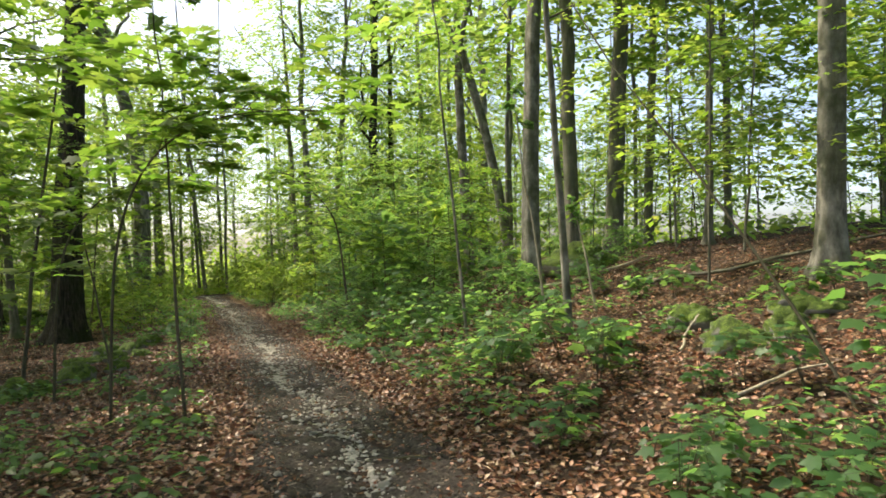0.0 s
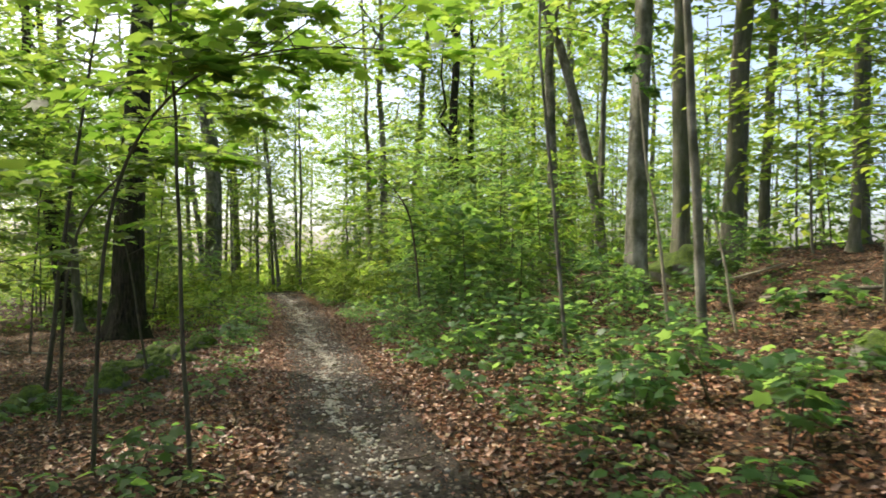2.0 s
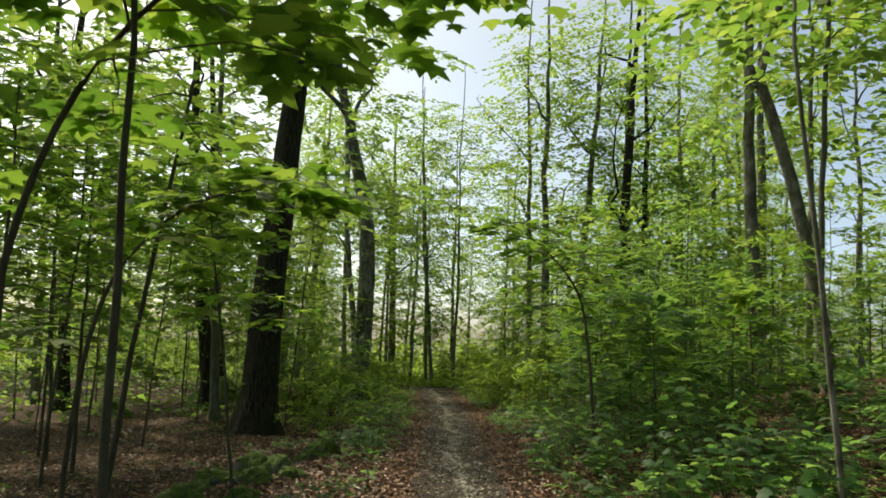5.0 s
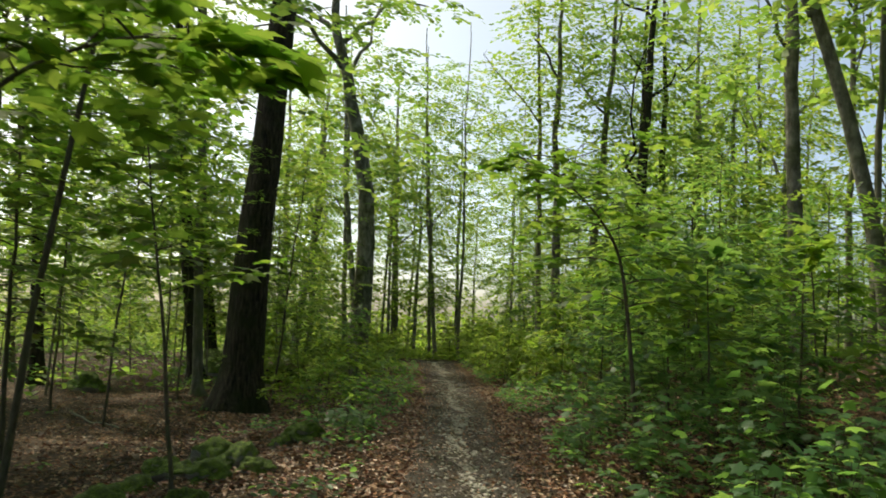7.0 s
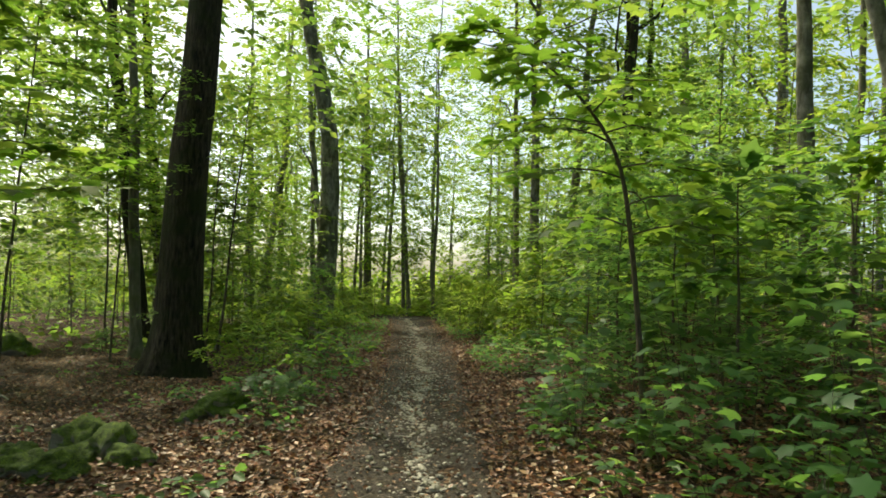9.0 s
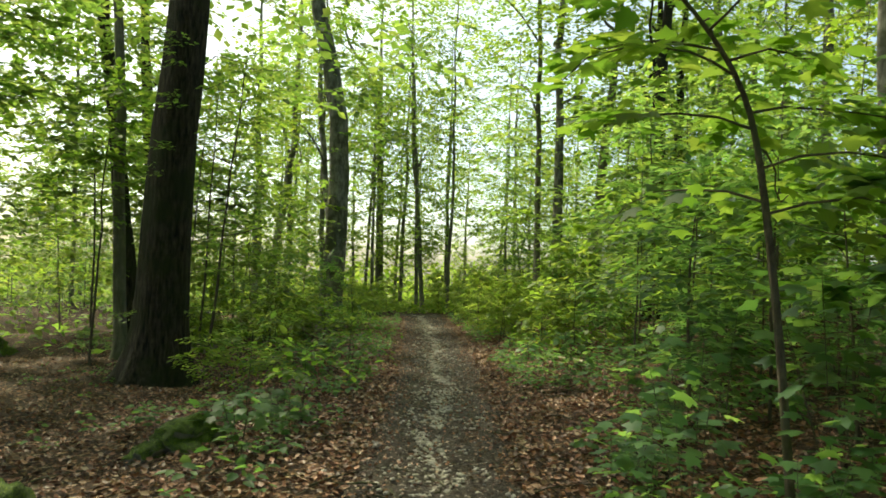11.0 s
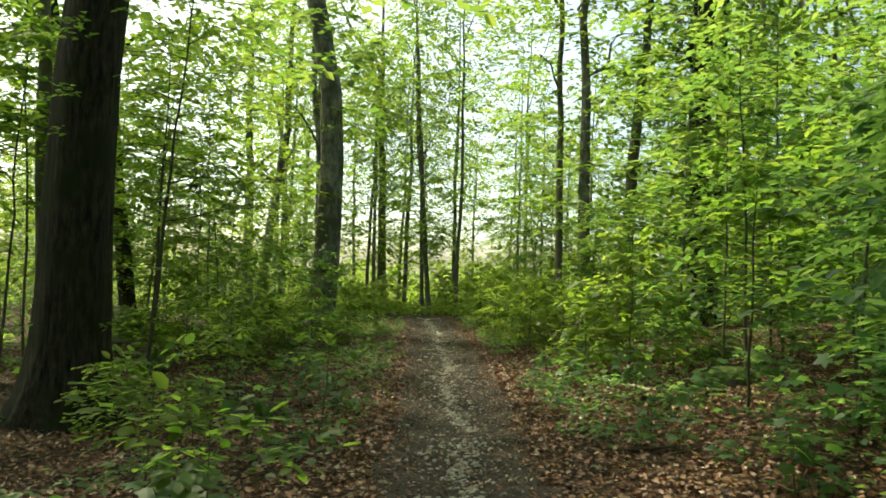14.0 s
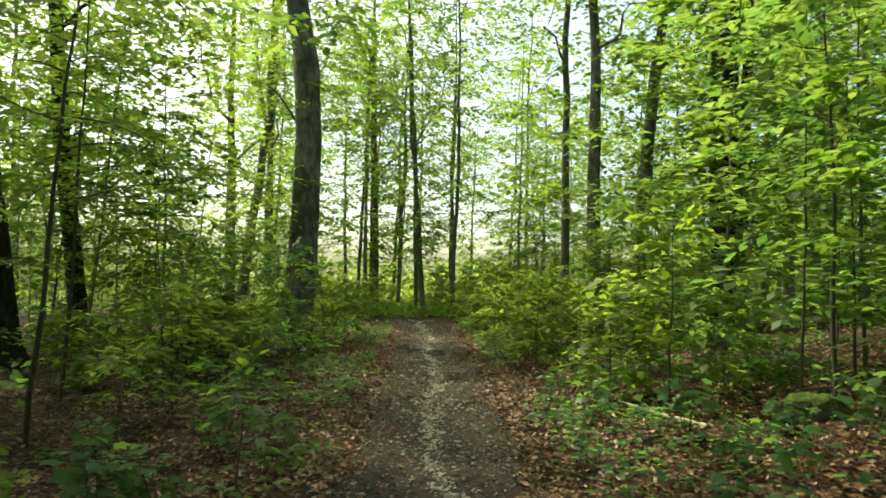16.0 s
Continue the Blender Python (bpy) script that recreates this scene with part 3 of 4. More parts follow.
GREEN_SAPLING, MAPLE_SAPLING = "young beech with flat sprays of green leaves", "young maple with broad green leaves"
LIGHT_SAPLING = "young hornbeam with yellow-green leaves beside the path"
SINGLE = [
    # x, y, height, lean, curl, width, low, reach, branches, pale
    (4.16, 5.1, 9.0, (-0.05, 0.005), 0.0, 0.06, 0.45, 1.2, 10, 2), (4.09, 5.7, 3.6, (-0.13, 0.01), 0.0, 0.024, 0.75, 0.4, 3, 1),
    (4.76, 5.5, 1.6, (-0.18, 0.05), 0.0, 0.022, 0.8, 0.3, 2, 1), (3.1, 6.5, 7.0, (-0.05, 0.01), 0.0, 0.028, 0.55, 1.0, 8, 2),
    (-0.57, 2.72, 4.3, (-0.05, 0.0), 0.0, 0.018, 0.58, 0.9, 11, 0),
    (-3.5, 8.3, 6.4, (0.1, 0.0), 0.04, 0.036, 0.58, 2.0, 16, 0), (-5.6, 7.6, 7.0, (0.1, 0.02), 0.03, 0.04, 0.52, 2.1, 16, 0),
    (2.7, 13.4, 2.4, (-0.02, -0.05), 0.0, 0.018, 0.5, 1.0, 8, 0), (2.6, 10.9, 2.2, (-0.02, -0.05), 0.0, 0.018, 0.55, 0.95, 7, 0), (2.35, 17.8, 2.6, (0.0, -0.05), 0.0, 0.018, 0.5, 1.0, 10, 0),
    (-4.2, 7.4, 4.4, (-0.02, 0.02), 0.0, 0.03, 0.5, 1.7, 10, 0), (-2.3, 8.9, 3.7, (-0.2, 0.1), 0.0, 0.022, 0.48, 1.35, 14, 0),
    (-5.6, 11.5, 4.8, (-0.03, -0.03), 0.0, 0.036, 0.3, 1.8, 22, 0), (-5.6, 9.0, 4.8, (-0.04, -0.02), 0.0, 0.03, 0.45, 1.7, 14, 0),
    (-4.8, 5.4, 4.6, (-0.03, 0.02), 0.05, 0.034, 0.4, 1.8, 14, 0),
    (-7.2, 13.5, 5.6, (-0.03, -0.02), 0.0, 0.04, 0.3, 2.0, 20, 0),
    (-5.0, 20.6, 6.0, (0.09, -0.01), 0.0, 0.034, 0.42, 1.8, 18, 0),
    (-6.3, 23.4, 6.2, (0.03, -0.02), 0.0, 0.034, 0.42, 1.9, 18, 0),
    (-2.9, 3.4, 3.8, (0.03, 0.03), 0.05, 0.026, 0.42, 1.6, 13, 0), (-2.4, 1.2, 3.8, (0.08, 0.03), 0.1, 0.026, 0.55, 1.5, 12, 0),
    (2.3, 14.5, 2.5, (-0.1, -0.04), 0.1, 0.022, 0.35, 1.1, 15, 0), (2.9, 12.2, 1.9, (-0.1, 0.02), 0, 0.016, 0.45, 1.2, 8, 0),
    (2.8, 16.5, 2.7, (0.02, -0.02), 0, 0.02, 0.5, 1.2, 10, 0),
    (3.8, 17.5, 3.7, (0.02, -0.02), 0, 0.026, 0.48, 1.6, 15, 0), (3.7, 11.4, 2.1, (0.0, 0.02), 0, 0.018, 0.45, 1.3, 8, 0),
    (4.6, 13.2, 2.7, (-0.05, 0.02), 0, 0.022, 0.42, 1.5, 14, 0), (3.2, 20.5, 4.4, (-0.05, 0.02), 0, 0.028, 0.5, 1.5, 15, 0),
    (5.6, 15.5, 3.4, (0.03, 0.02), 0, 0.026, 0.45, 1.6, 15, 0), (5.2, 20.5, 5.2, (0.03, 0.02), 0, 0.03, 0.5, 1.6, 13, 0),
]
for k, (x, y, height, lean, curl, width, low, reach, branches, pale) in enumerate(SINGLE):
    close = pale == 0 and y < 12.5
    ob = sapling("sapling", 300 + k, height, branches, reach, (0.15 if close else 0.115) if pale == 0 else 0.08, LEAF_MAPLE if x > 0 and k % 3 else LEAF_YOUNG_BACKLIT if close or k % 2 else LEAF_BEECH, lean, low, "lobed" if close else "oval", 7 if close else 8, 5 if close else 7, width,
                 ("slender leaning sapling with a pale grey stem" if pale else "slender dark-stemmed sapling with layered green leaves"),
                 (BARK_TWIG, BARK_PALE, BARK_BEECH)[pale], curl, True)
    place(ob, x, y)


def arched_sapling(seed, points, width, leafy, branches, reach, size, label, droop=0.3):
    """A sapling whose stem bows over, with wide sprays of broad leaves along its upper part."""
    r = np.random.default_rng(seed)
    base = np.array([points[0][0], points[0][1], ground_at(points[0][0], points[0][1])])
    root = new("sapling")
    root.location = base
    knots = np.array([base - (0, 0, 0.08)] + [np.array(p) for p in points[1:]]) - base
    t = np.linspace(0, 1, 26)
    line = np.stack([np.interp(t, np.linspace(0, 1, len(knots)), knots[:, c]) for c in range(3)], -1)
    for _ in range(3):
        line[1:-1] = (line[:-2] + line[1:-1] + line[2:]) / 3
    v, f = tube(line, width * np.linspace(1, 0.22, len(line)), 8, lumps=0.05, seed=seed)
    part("stem", mesh_from("stem", v, f, BARK_TWIG, True), root)
    sprays = []
    for k in range(branches):
        u = leafy + (1 - leafy) * (k + r.uniform(0, 0.7)) / branches
        at = np.array([np.interp(u, t, line[:, c]) for c in range(3)])
        a = k * 2.4 + r.uniform(-0.5, 0.5)
        long = reach * r.uniform(0.6, 1.15)
        b = bent(at, (math.cos(a), math.sin(a), r.uniform(0.05, 0.4)), long, 6, droop, r, 0.15)
        part("branch", mesh_from("branch", *tube(b, width * np.linspace(0.32, 0.1, 6), 5), BARK_TWIG, True), root)
        sprays.append(spray(r, b, 6, 5, long * 0.5, size, 0.22))
    sprays.append(spray(r, line[-7:], 6, 5, reach * 0.5, size, 0.25))
    part("foliage", leaves_mesh("foliage", *gather(sprays), LEAF_YOUNG_BACKLIT, "lobed"), root)
    return tagged(root, label, "sapling")


arched_sapling(351, [(-1.25, 2.95), (-1.22, 2.95, 0.8), (-1.16, 2.92, 1.5), (-0.98, 2.9, 2.05), (-0.62, 2.85, 2.46), (-0.2, 2.85, 2.62), (0.3, 2.85, 2.7), (0.75, 2.9, 2.68)],
               0.017, 0.46, 25, 1.15, 0.13, "bowed young maple whose leafy top hangs over the path", 0.1)
arched_sapling(352, [(-2.35, 5.5), (-2.3, 5.5, 0.9), (-2.15, 5.5, 1.6), (-1.7, 5.5, 2.1), (-1.2, 5.5, 2.25), (-0.8, 5.45, 2.2)],
               0.02, 0.5, 12, 0.85, 0.14, "bowed young maple with broad hanging leaves", 0.2)
arched_sapling(353, [(1.78, 10.4), (1.72, 10.5, 0.6), (1.66, 10.6, 1.3), (1.58, 10.65, 1.9), (1.3, 10.6, 2.3), (0.95, 10.55, 2.62), (0.55, 10.5, 2.85)],
               0.026, 0.32, 22, 1.05, 0.13, "leaning young maple whose branches reach over the path", 0.25)


def slim_forked_tree(x, y, seed):
    """A slim pale tree that leans and parts in two above head height."""
    r = np.random.default_rng(seed)
    root = new("forked_tree")
    root.location = (x, y, ground_at(x, y))
    stem = np.array([(0, 0, -0.3), (0, 0, 0), (-0.12, 0, 1.2), (-0.35, 0.02, 2.6), (-0.7, 0.03, 4.2), (-1.1, 0.04, 5.6), (-1.35, 0.05, 6.4)])
    part("trunk", mesh_from("trunk", *tube(stem, (0.19, 0.16, 0.14, 0.13, 0.12, 0.115, 0.1), 14, lumps=0.05, seed=seed), BARK_BEECH, True), root)
    for way, long in (((-0.4, 0.05, 1), 7.0), ((0.25, 0, 1), 8.0)):
        b = bent(stem[-1] - (0, 0, 0.25), way, long, 9, 0.0, r, 0.12)
        limb = part("limb", mesh_from("limb", *tube(b, np.linspace(0.085, 0.03, 9), 9), BARK_BEECH, True), root)
        sprays = [spray(r, bent(b[k], (math.cos(2.4 * k), math.sin(2.4 * k), 0.4), 2.0, 6, 0.2, r, 0.15), 8, 7, 1.0, 0.2, 0.25) for k in range(2, 9)]
        part("foliage", leaves_mesh("foliage", *gather(sprays), LEAF_BEECH, "oval"), limb)
    return tagged(root, "slim leaning grey tree that forks above head height", "tree", "forest trees")


slim_forked_tree(7.0, 16.2, 355)

BUSH = [sapling("sapling", 400 + k, (2.0, 2.6, 3.2, 1.4, 3.8, 2.4)[k], (12, 14, 16, 9, 18, 14)[k], (1.15, 1.35, 1.5, 0.8, 1.7, 1.3)[k], 0.135, LEAF_YOUNG_BACKLIT if k % 2 == 0 else LEAF_MAPLE,
                (0.05, 0.02), 0.3, "oval", 7, 6, 0.018, GREEN_SAPLING if k % 2 == 0 else MAPLE_SAPLING) for k in range(6)]
BUSH_FAR = [sapling("young_beech", 430 + k, (2.4, 3.2, 3.8)[k], (14, 16, 18)[k], (1.3, 1.5, 1.7)[k], 0.165, LEAF_BEECH if k % 2 == 0 else LEAF_MAPLE,
                    (0.05, 0.02), 0.2, "diamond", 6, 6, 0.018, GREEN_SAPLING if k % 2 == 0 else MAPLE_SAPLING) for k in range(3)]
LIGHT = [sapling("young_hornbeam", 450 + k, (0.9, 1.3, 1.8)[k], (10, 13, 16)[k], (0.5, 0.65, 0.8)[k], 0.13, LEAF_HORNBEAM_LIT, (0.03, 0.02), 0.2, "diamond", 6, 5, 0.012, LIGHT_SAPLING) for k in range(3)]
rng = np.random.default_rng(91)
used = set()


def set_out(pool, x, y, s, group):
    """The first use of a shape is the thing itself, all others are copies of it."""
    if pool.name in used:
        return copy_thing(pool, pose(x, y, ground_at(x, y), rng.uniform(-4, 4), rng.uniform(-4, 4), rng.uniform(0, 360)) @ Matrix.Scale(s / pool.scale[0], 4))
    used.add(pool.name)
    return place(pool, x, y, rng.uniform(0, 360), s, group)


def thicket(pool, count, d_range, y_range, s_range, group, power=1.0):
    for k in range(count):
        y = rng.uniform(*y_range)
        d = d_range[0] + (d_range[1] - d_range[0]) * rng.uniform(0, 1) ** power
        b = int(rng.integers(len(pool)))
        set_out(pool[b], float(path_x(y)) + d, y, rng.uniform(*s_range), group)


# the thicket beside the path, on the rising side
thicket(BUSH, 7, (3.4, 6.5), (12.0, 19.0), (0.55, 0.85), "thicket of young trees", 1.2)
thicket(BUSH_FAR, 16, (3.0, 8.5), (20.0, 34.0), (0.7, 1.1), "thicket of young trees")
thicket(BUSH_FAR, 13, (6.5, 16.0), (16.0, 36.0), (0.8, 1.3), "thicket of young trees")
thicket(BUSH_FAR, 9, (14.0, 32.0), (6.0, 46.0), (1.0, 1.7), "thicket of young trees")
thicket(BUSH_FAR, 8, (10.5, 22.0), (3.0, 26.0), (0.8, 1.5), "thicket of young trees")
# the falling side
thicket(BUSH_FAR, 8, (-9.0, -3.0), (25.0, 36.0), (0.6, 1.0), "thicket of young trees")
thicket(BUSH_FAR, 7, (-18.0, -9.5), (12.0, 40.0), (0.8, 1.3), "thicket of young trees")
thicket(BUSH, 4, (-10.0, -6.5), (3.0, 12.0), (0.8, 1.3), "thicket of young trees")
thicket(BUSH_FAR, 18, (6.0, 26.0), (42.0, 62.0), (1.1, 1.8), "thicket of young trees")
thicket(BUSH_FAR, 18, (-26.0, -5.0), (42.0, 62.0), (1.1, 1.8), "thicket of young trees")
LOW = [sapling("low_sapling", 440 + k, (1.3, 1.7, 2.1, 1.5)[k], (11, 13, 15, 12)[k], (1.1, 1.3, 1.45, 1.2)[k], 0.145, (LEAF_MAPLE, LEAF_HORNBEAM_LIT)[k % 2],
               (0.04, 0.02), 0.45, "oval", 6, 5, 0.012, ("low young beech with wide flat layers of leaves", "low young hornbeam with wide layers of light leaves")[k % 2]) for k in range(4)]
thicket(LOW[1::2], 6, (-6.0, -2.6), (20.5, 31.0), (0.6, 0.95), "low saplings beside the path")
thicket(LOW[::2], 8, (2.4, 5.5), (17.0, 26.0), (0.5, 0.75), "low saplings beside the path")
thicket(LOW, 2, (-3.4, -1.9), (13.5, 18.0), (0.34, 0.5), "low saplings beside the path")
thicket(LOW, 5, (-7.5, -2.4), (18.0, 27.0), (0.45, 0.65), "low saplings beside the path")
thicket(LOW[::2], 7, (2.2, 4.5), (8.0, 16.0), (0.5, 0.75), "low saplings beside the path")
thicket(LOW[::2], 7, (3.2, 8.0), (8.5, 15.0), (0.45, 0.75), "low saplings beside the path")
# light green edges near the end of the path
thicket(LIGHT, 34, (1.4, 4.0), (21.0, 42.0), (0.7, 1.3), "hornbeam edge of the path")
thicket(LIGHT, 26, (-6.5, -1.4), (24.0, 42.0), (0.6, 1.1), "hornbeam edge of the path")
thicket(LIGHT, 64, (-7.0, 8.0), (41.5, 54.0), (0.7, 1.25), "hornbeam edge of the path")

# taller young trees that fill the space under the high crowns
UNDER = [sapling("understory_tree", 470 + k, (6.5, 8.0, 9.5, 7.0)[k], (22, 25, 28, 23)[k], (2.4, 2.8, 3.2, 2.6)[k], (0.2, 0.2, 0.22, 0.2)[k], (LEAF_BEECH, LEAF_HORNBEAM_LIT)[k % 2],
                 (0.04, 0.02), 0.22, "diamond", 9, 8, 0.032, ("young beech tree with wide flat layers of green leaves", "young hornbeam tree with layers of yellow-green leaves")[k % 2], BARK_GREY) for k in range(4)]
# This row is added unseen behind the camera to darken sides facing it.
thicket(UNDER, 14, (-17.0, 17.0), (-24.0, -8.5), (0.8, 1.2), "young trees under the crowns")
# Left of the path the odd shapes' brighter leaf colour stands in for light.
thicket(UNDER[1::2], 3, (-13.0, -9.0), (21.0, 31.0), (0.7, 1.0), "young trees under the crowns")
thicket(UNDER, 4, (3.8, 9.0), (21.0, 31.0), (0.7, 1.0), "young trees under the crowns")
thicket(UNDER, 5, (8.0, 16.0), (12.0, 34.0), (0.8, 1.15), "young trees under the crowns")
thicket(UNDER, 4, (-17.0, -10.0), (12.0, 36.0), (0.8, 1.15), "young trees under the crowns")
thicket(UNDER[1::2], 2, (-9.0, -6.5), (25.0, 31.0), (0.85, 1.1), "young trees under the crowns")
thicket(UNDER[1::2], 2, (-12.0, -9.0), (14.0, 25.0), (0.8, 1.1), "young trees under the crowns")
thicket(UNDER, 6, (3.5, 12.0), (26.0, 40.0), (0.7, 1.1), "young trees under the crowns")
thicket(UNDER[1::2], 7, (-13.0, -6.0), (30.0, 42.0), (0.7, 1.1), "young trees under the crowns")
thicket(UNDER, 3, (11.0, 24.0), (7.0, 24.0), (0.8, 1.15), "young trees under the crowns")
thicket(UNDER, 13, (7.0, 30.0), (46.0, 75.0), (0.9, 1.4), "young trees under the crowns")
thicket(UNDER, 17, (-30.0, -7.0), (46.0, 75.0), (0.9, 1.4), "young trees under the crowns")


for k, (x, y, s) in enumerate([(6.6, 5.6, 0.75), (8.6, 7.6, 0.9), (7.8, 2.6, 0.7), (10.2, 5.2, 1.0), (9.0, 10.6, 0.95), (11.6, 9.2, 1.0), (10.6, 13.6, 1.0)]):
    set_out(UNDER[(1, 0, 3, 2)[k % 4]], x, y, s, "young trees under the crowns")

# knee-high saplings that hold wide thin layers out towards the path
for k, (x, y, height, reach) in enumerate([(-1.5, 13.9, 0.75, 0.8), (-2.6, 15.6, 0.95, 0.95), (-1.9, 18.2, 0.9, 0.9), (-3.4, 19.4, 1.2, 1.2), (-2.6, 22.0, 1.1, 1.1), (-4.6, 23.4, 1.5, 1.4)]):
    place(sapling("sapling", 600 + k, height, 5, reach, 0.095, (LEAF_YOUNG_BACKLIT, LEAF_BEECH)[k % 2], (0.05, -0.03), 0.55, "oval", 6, 5, 0.008,
                  "low young beech with thin flat layers of leaves", split=True), x, y, group="low saplings beside the path")

# young beeches that hide the foot of the bent tree
for k, (x, y, s) in enumerate([(-4.3, 27.4, 0.75), (-5.3, 28.6, 0.85), (-6.2, 28.0, 0.7), (-3.9, 29.6, 0.8), (-5.0, 30.6, 0.8)]):
    set_out(BUSH_FAR[k % 3], x, y, s, "thicket of young trees")

# slender young trees that spread their layers above head height
LAYERED = [sapling("young_maple_tree", 490 + k, (7.5, 9.0, 6.5)[k], (26, 30, 24)[k], (2.3, 2.6, 2.1)[k], 0.2, (LEAF_YOUNG_BACKLIT, LEAF_BEECH, LEAF_YOUNG_BACKLIT)[k], (0.03, 0.02), 0.48, "oval", 9, 8, 0.034,
                   "slender young tree spreading flat leafy layers above bare stem", BARK_TWIG) for k in range(3)]
for k, (x, y, s) in enumerate([(-7.7, 21.4, 0.8), (-9.6, 25.0, 0.95), (-8.8, 31.5, 0.9), (-12.6, 33.5, 1.2), (-6.3, 15.2, 0.75), (-14.0, 38.0, 1.3), (-5.4, 10.4, 0.75), (-7.4, 13.6, 0.85), (-8.7, 17.6, 0.9)]):
    set_out(LAYERED[k % 3], x, y, s, "layered young trees")

for pool in (BUSH, BUSH_FAR, LOW, LIGHT, UNDER):
    for k, ob in enumerate([ob for ob in pool if ob.name not in used]):
        set_out(ob, 11.0 + 1.7 * k, 27.0 + 2.3 * k, 1.0, "thicket of young trees")


# ---- far wood ----
def far_woods():
    r = np.random.default_rng(8)
    n = 26000
    a = r.uniform(0, 2 * math.pi, n)
    far = r.uniform(75, 150, n)
    x, y = far * np.cos(a), 30 + far * np.sin(a)
    clump = np.sin(a * 37) * np.sin(a * 23 + far * 0.2) + 0.6 * np.sin(a * 90 + far)
    top = 4.5 + 3.5 * clump
    z = land(x, y) + np.maximum(top, 1.0) * r.uniform(0, 1, n) ** 0.8
    way = normed(r.normal(0, 1, (n, 3)))
    normal = r.normal(0, 1, (n, 3)) + np.array([0, 0, 0.8])
    me = leaves_mesh("far_woods", np.stack([x, y, z], -1), way, normal, r.uniform(0.6, 1.5, n), LEAF_HORNBEAM_LIT, "diamond")
    tagged(new("far_woods", me), "distant light green woodland undergrowth behind the trunks", "woodland", kind="stuff")


far_woods()


# ---- rocks, logs and sticks ----
def rock(name, x, y, size, seed, mat, label, sink=0.3, category="rock"):
    r = random.Random(seed)
    bm = bmesh.new()
    bmesh.ops.create_icosphere(bm, subdivisions=4, radius=1.0)
    o = Vector((r.uniform(0, 50), r.uniform(0, 50), r.uniform(0, 50)))
    for v in bm.verts:
        n = v.co.normalized()
        cut = min(1.0, 0.82 / max(abs(n.dot(Vector((0.6, 0.5, 0.62)))), 0.3), 0.85 / max(abs(n.dot(Vector((-0.7, 0.4, 0.5)))), 0.3))
        v.co = n * cut * (1 + 0.4 * noise.noise(n * 1.5 + o) + 0.25 * noise.noise(n * 3.3 + o) + 0.1 * noise.noise(n * 9 + o) + 0.04 * noise.noise(n * 22 + o))
        v.co = Vector((v.co.x * size[0], v.co.y * size[1], v.co.z * size[2]))
    for f in bm.faces:
        f.smooth = True
    me = bpy.data.meshes.new(name)
    bm.to_mesh(me)
    bm.free()
    me.materials.append(mat)
    ob = new(name, me)
    ob.matrix_basis = pose(x, y, ground_at(x, y) + size[2] * (1 - 2 * sink) * 0.6, 0, 0, r.uniform(0, 360))
    return tagged(ob, label, category)


MOSSY = "moss-covered boulder or mound among fallen leaves"
for k, (x, y, size) in enumerate([
    (5.05, 3.5, (0.36, 0.3, 0.3)), (4.55, 1.9, (0.4, 0.3, 0.3)), (4.3, 1.75, (0.2, 0.2, 0.18)), (4.95, 1.7, (0.3, 0.24, 0.28)), (5.6, 2.2, (0.5, 0.3, 0.22)),
    (3.94, 3.75, (0.19, 0.17, 0.15)), (-2.75, 8.5, (0.38, 0.3, 0.34)), (-3.4, 7.5, (0.42, 0.32, 0.28)), (-3.9, 7.0, (0.36, 0.3, 0.24)), (-2.2, 8.9, (0.24, 0.2, 0.18)), (-3.1, 7.9, (0.26, 0.22, 0.2)),
    (-2.72, 10.95, (0.26, 0.2, 0.26)), (-2.36, 10.6, (0.3, 0.2, 0.2)), (-2.08, 10.35, (0.22, 0.16, 0.12)), (-2.85, 10.4, (0.3, 0.2, 0.14)), (-2.45, 10.0, (0.26, 0.2, 0.15)), (-3.3, 10.9, (0.24, 0.2, 0.16)), (-3.0, 9.7, (0.22, 0.2, 0.12)), (-2.3, 13.2, (0.36, 0.24, 0.2)), (-2.55, 12.9, (0.2, 0.16, 0.14)), (3.5, 8.6, (0.26, 0.2, 0.18)),
    # (7.0, 11.3), (-10.4, 30.8) and (-9.2, 30.2) stand in for mossy mounds.
    (7.0, 11.3, (0.9, 0.6, 0.5)), (-10.4, 30.8, (1.5, 1.1, 0.75)), (-9.2, 30.2, (0.9, 0.8, 0.55)), (-11.0, 23.1, (0.6, 0.5, 0.45)), (-1.9, 1.9, (0.2, 0.15, 0.1)),
    (-6.6, 24.5, (0.5, 0.4, 0.35)), (3.0, 20.5, (0.5, 0.35, 0.25)),
]):
    s = (1.0 if -4 < x < -2 and 9.5 < y < 14.5 else 0.8) if size[0] < 0.55 else 0.9
    rock("boulder", x, y, tuple(c * s for c in size), 60 + k, STONE_MOSS, MOSSY, 0.36)


def lying(name, a, b, width, mat, label, seed, lift=0.0, sides=9, lumps=0.06):
    """A branch or log that lies on the ground from a to b."""
    r = np.random.default_rng(seed)
    s = np.linspace(0, 1, 12)
    x, y = a[0] + (b[0] - a[0]) * s, a[1] + (b[1] - a[1]) * s
    wig = np.cumsum(r.normal(0, 0.012, (12, 2)), 0)
    p = np.stack([x + wig[:, 0], y + wig[:, 1], land(x, y) + width * 0.4 + lift * s], -1)
    v, f = tube(p, width / 2 * np.linspace(1, 0.55, 12), sides, lumps=lumps, seed=seed)
    return tagged(new(name, mesh_from(name, v, f, mat, True)), label, "branch")


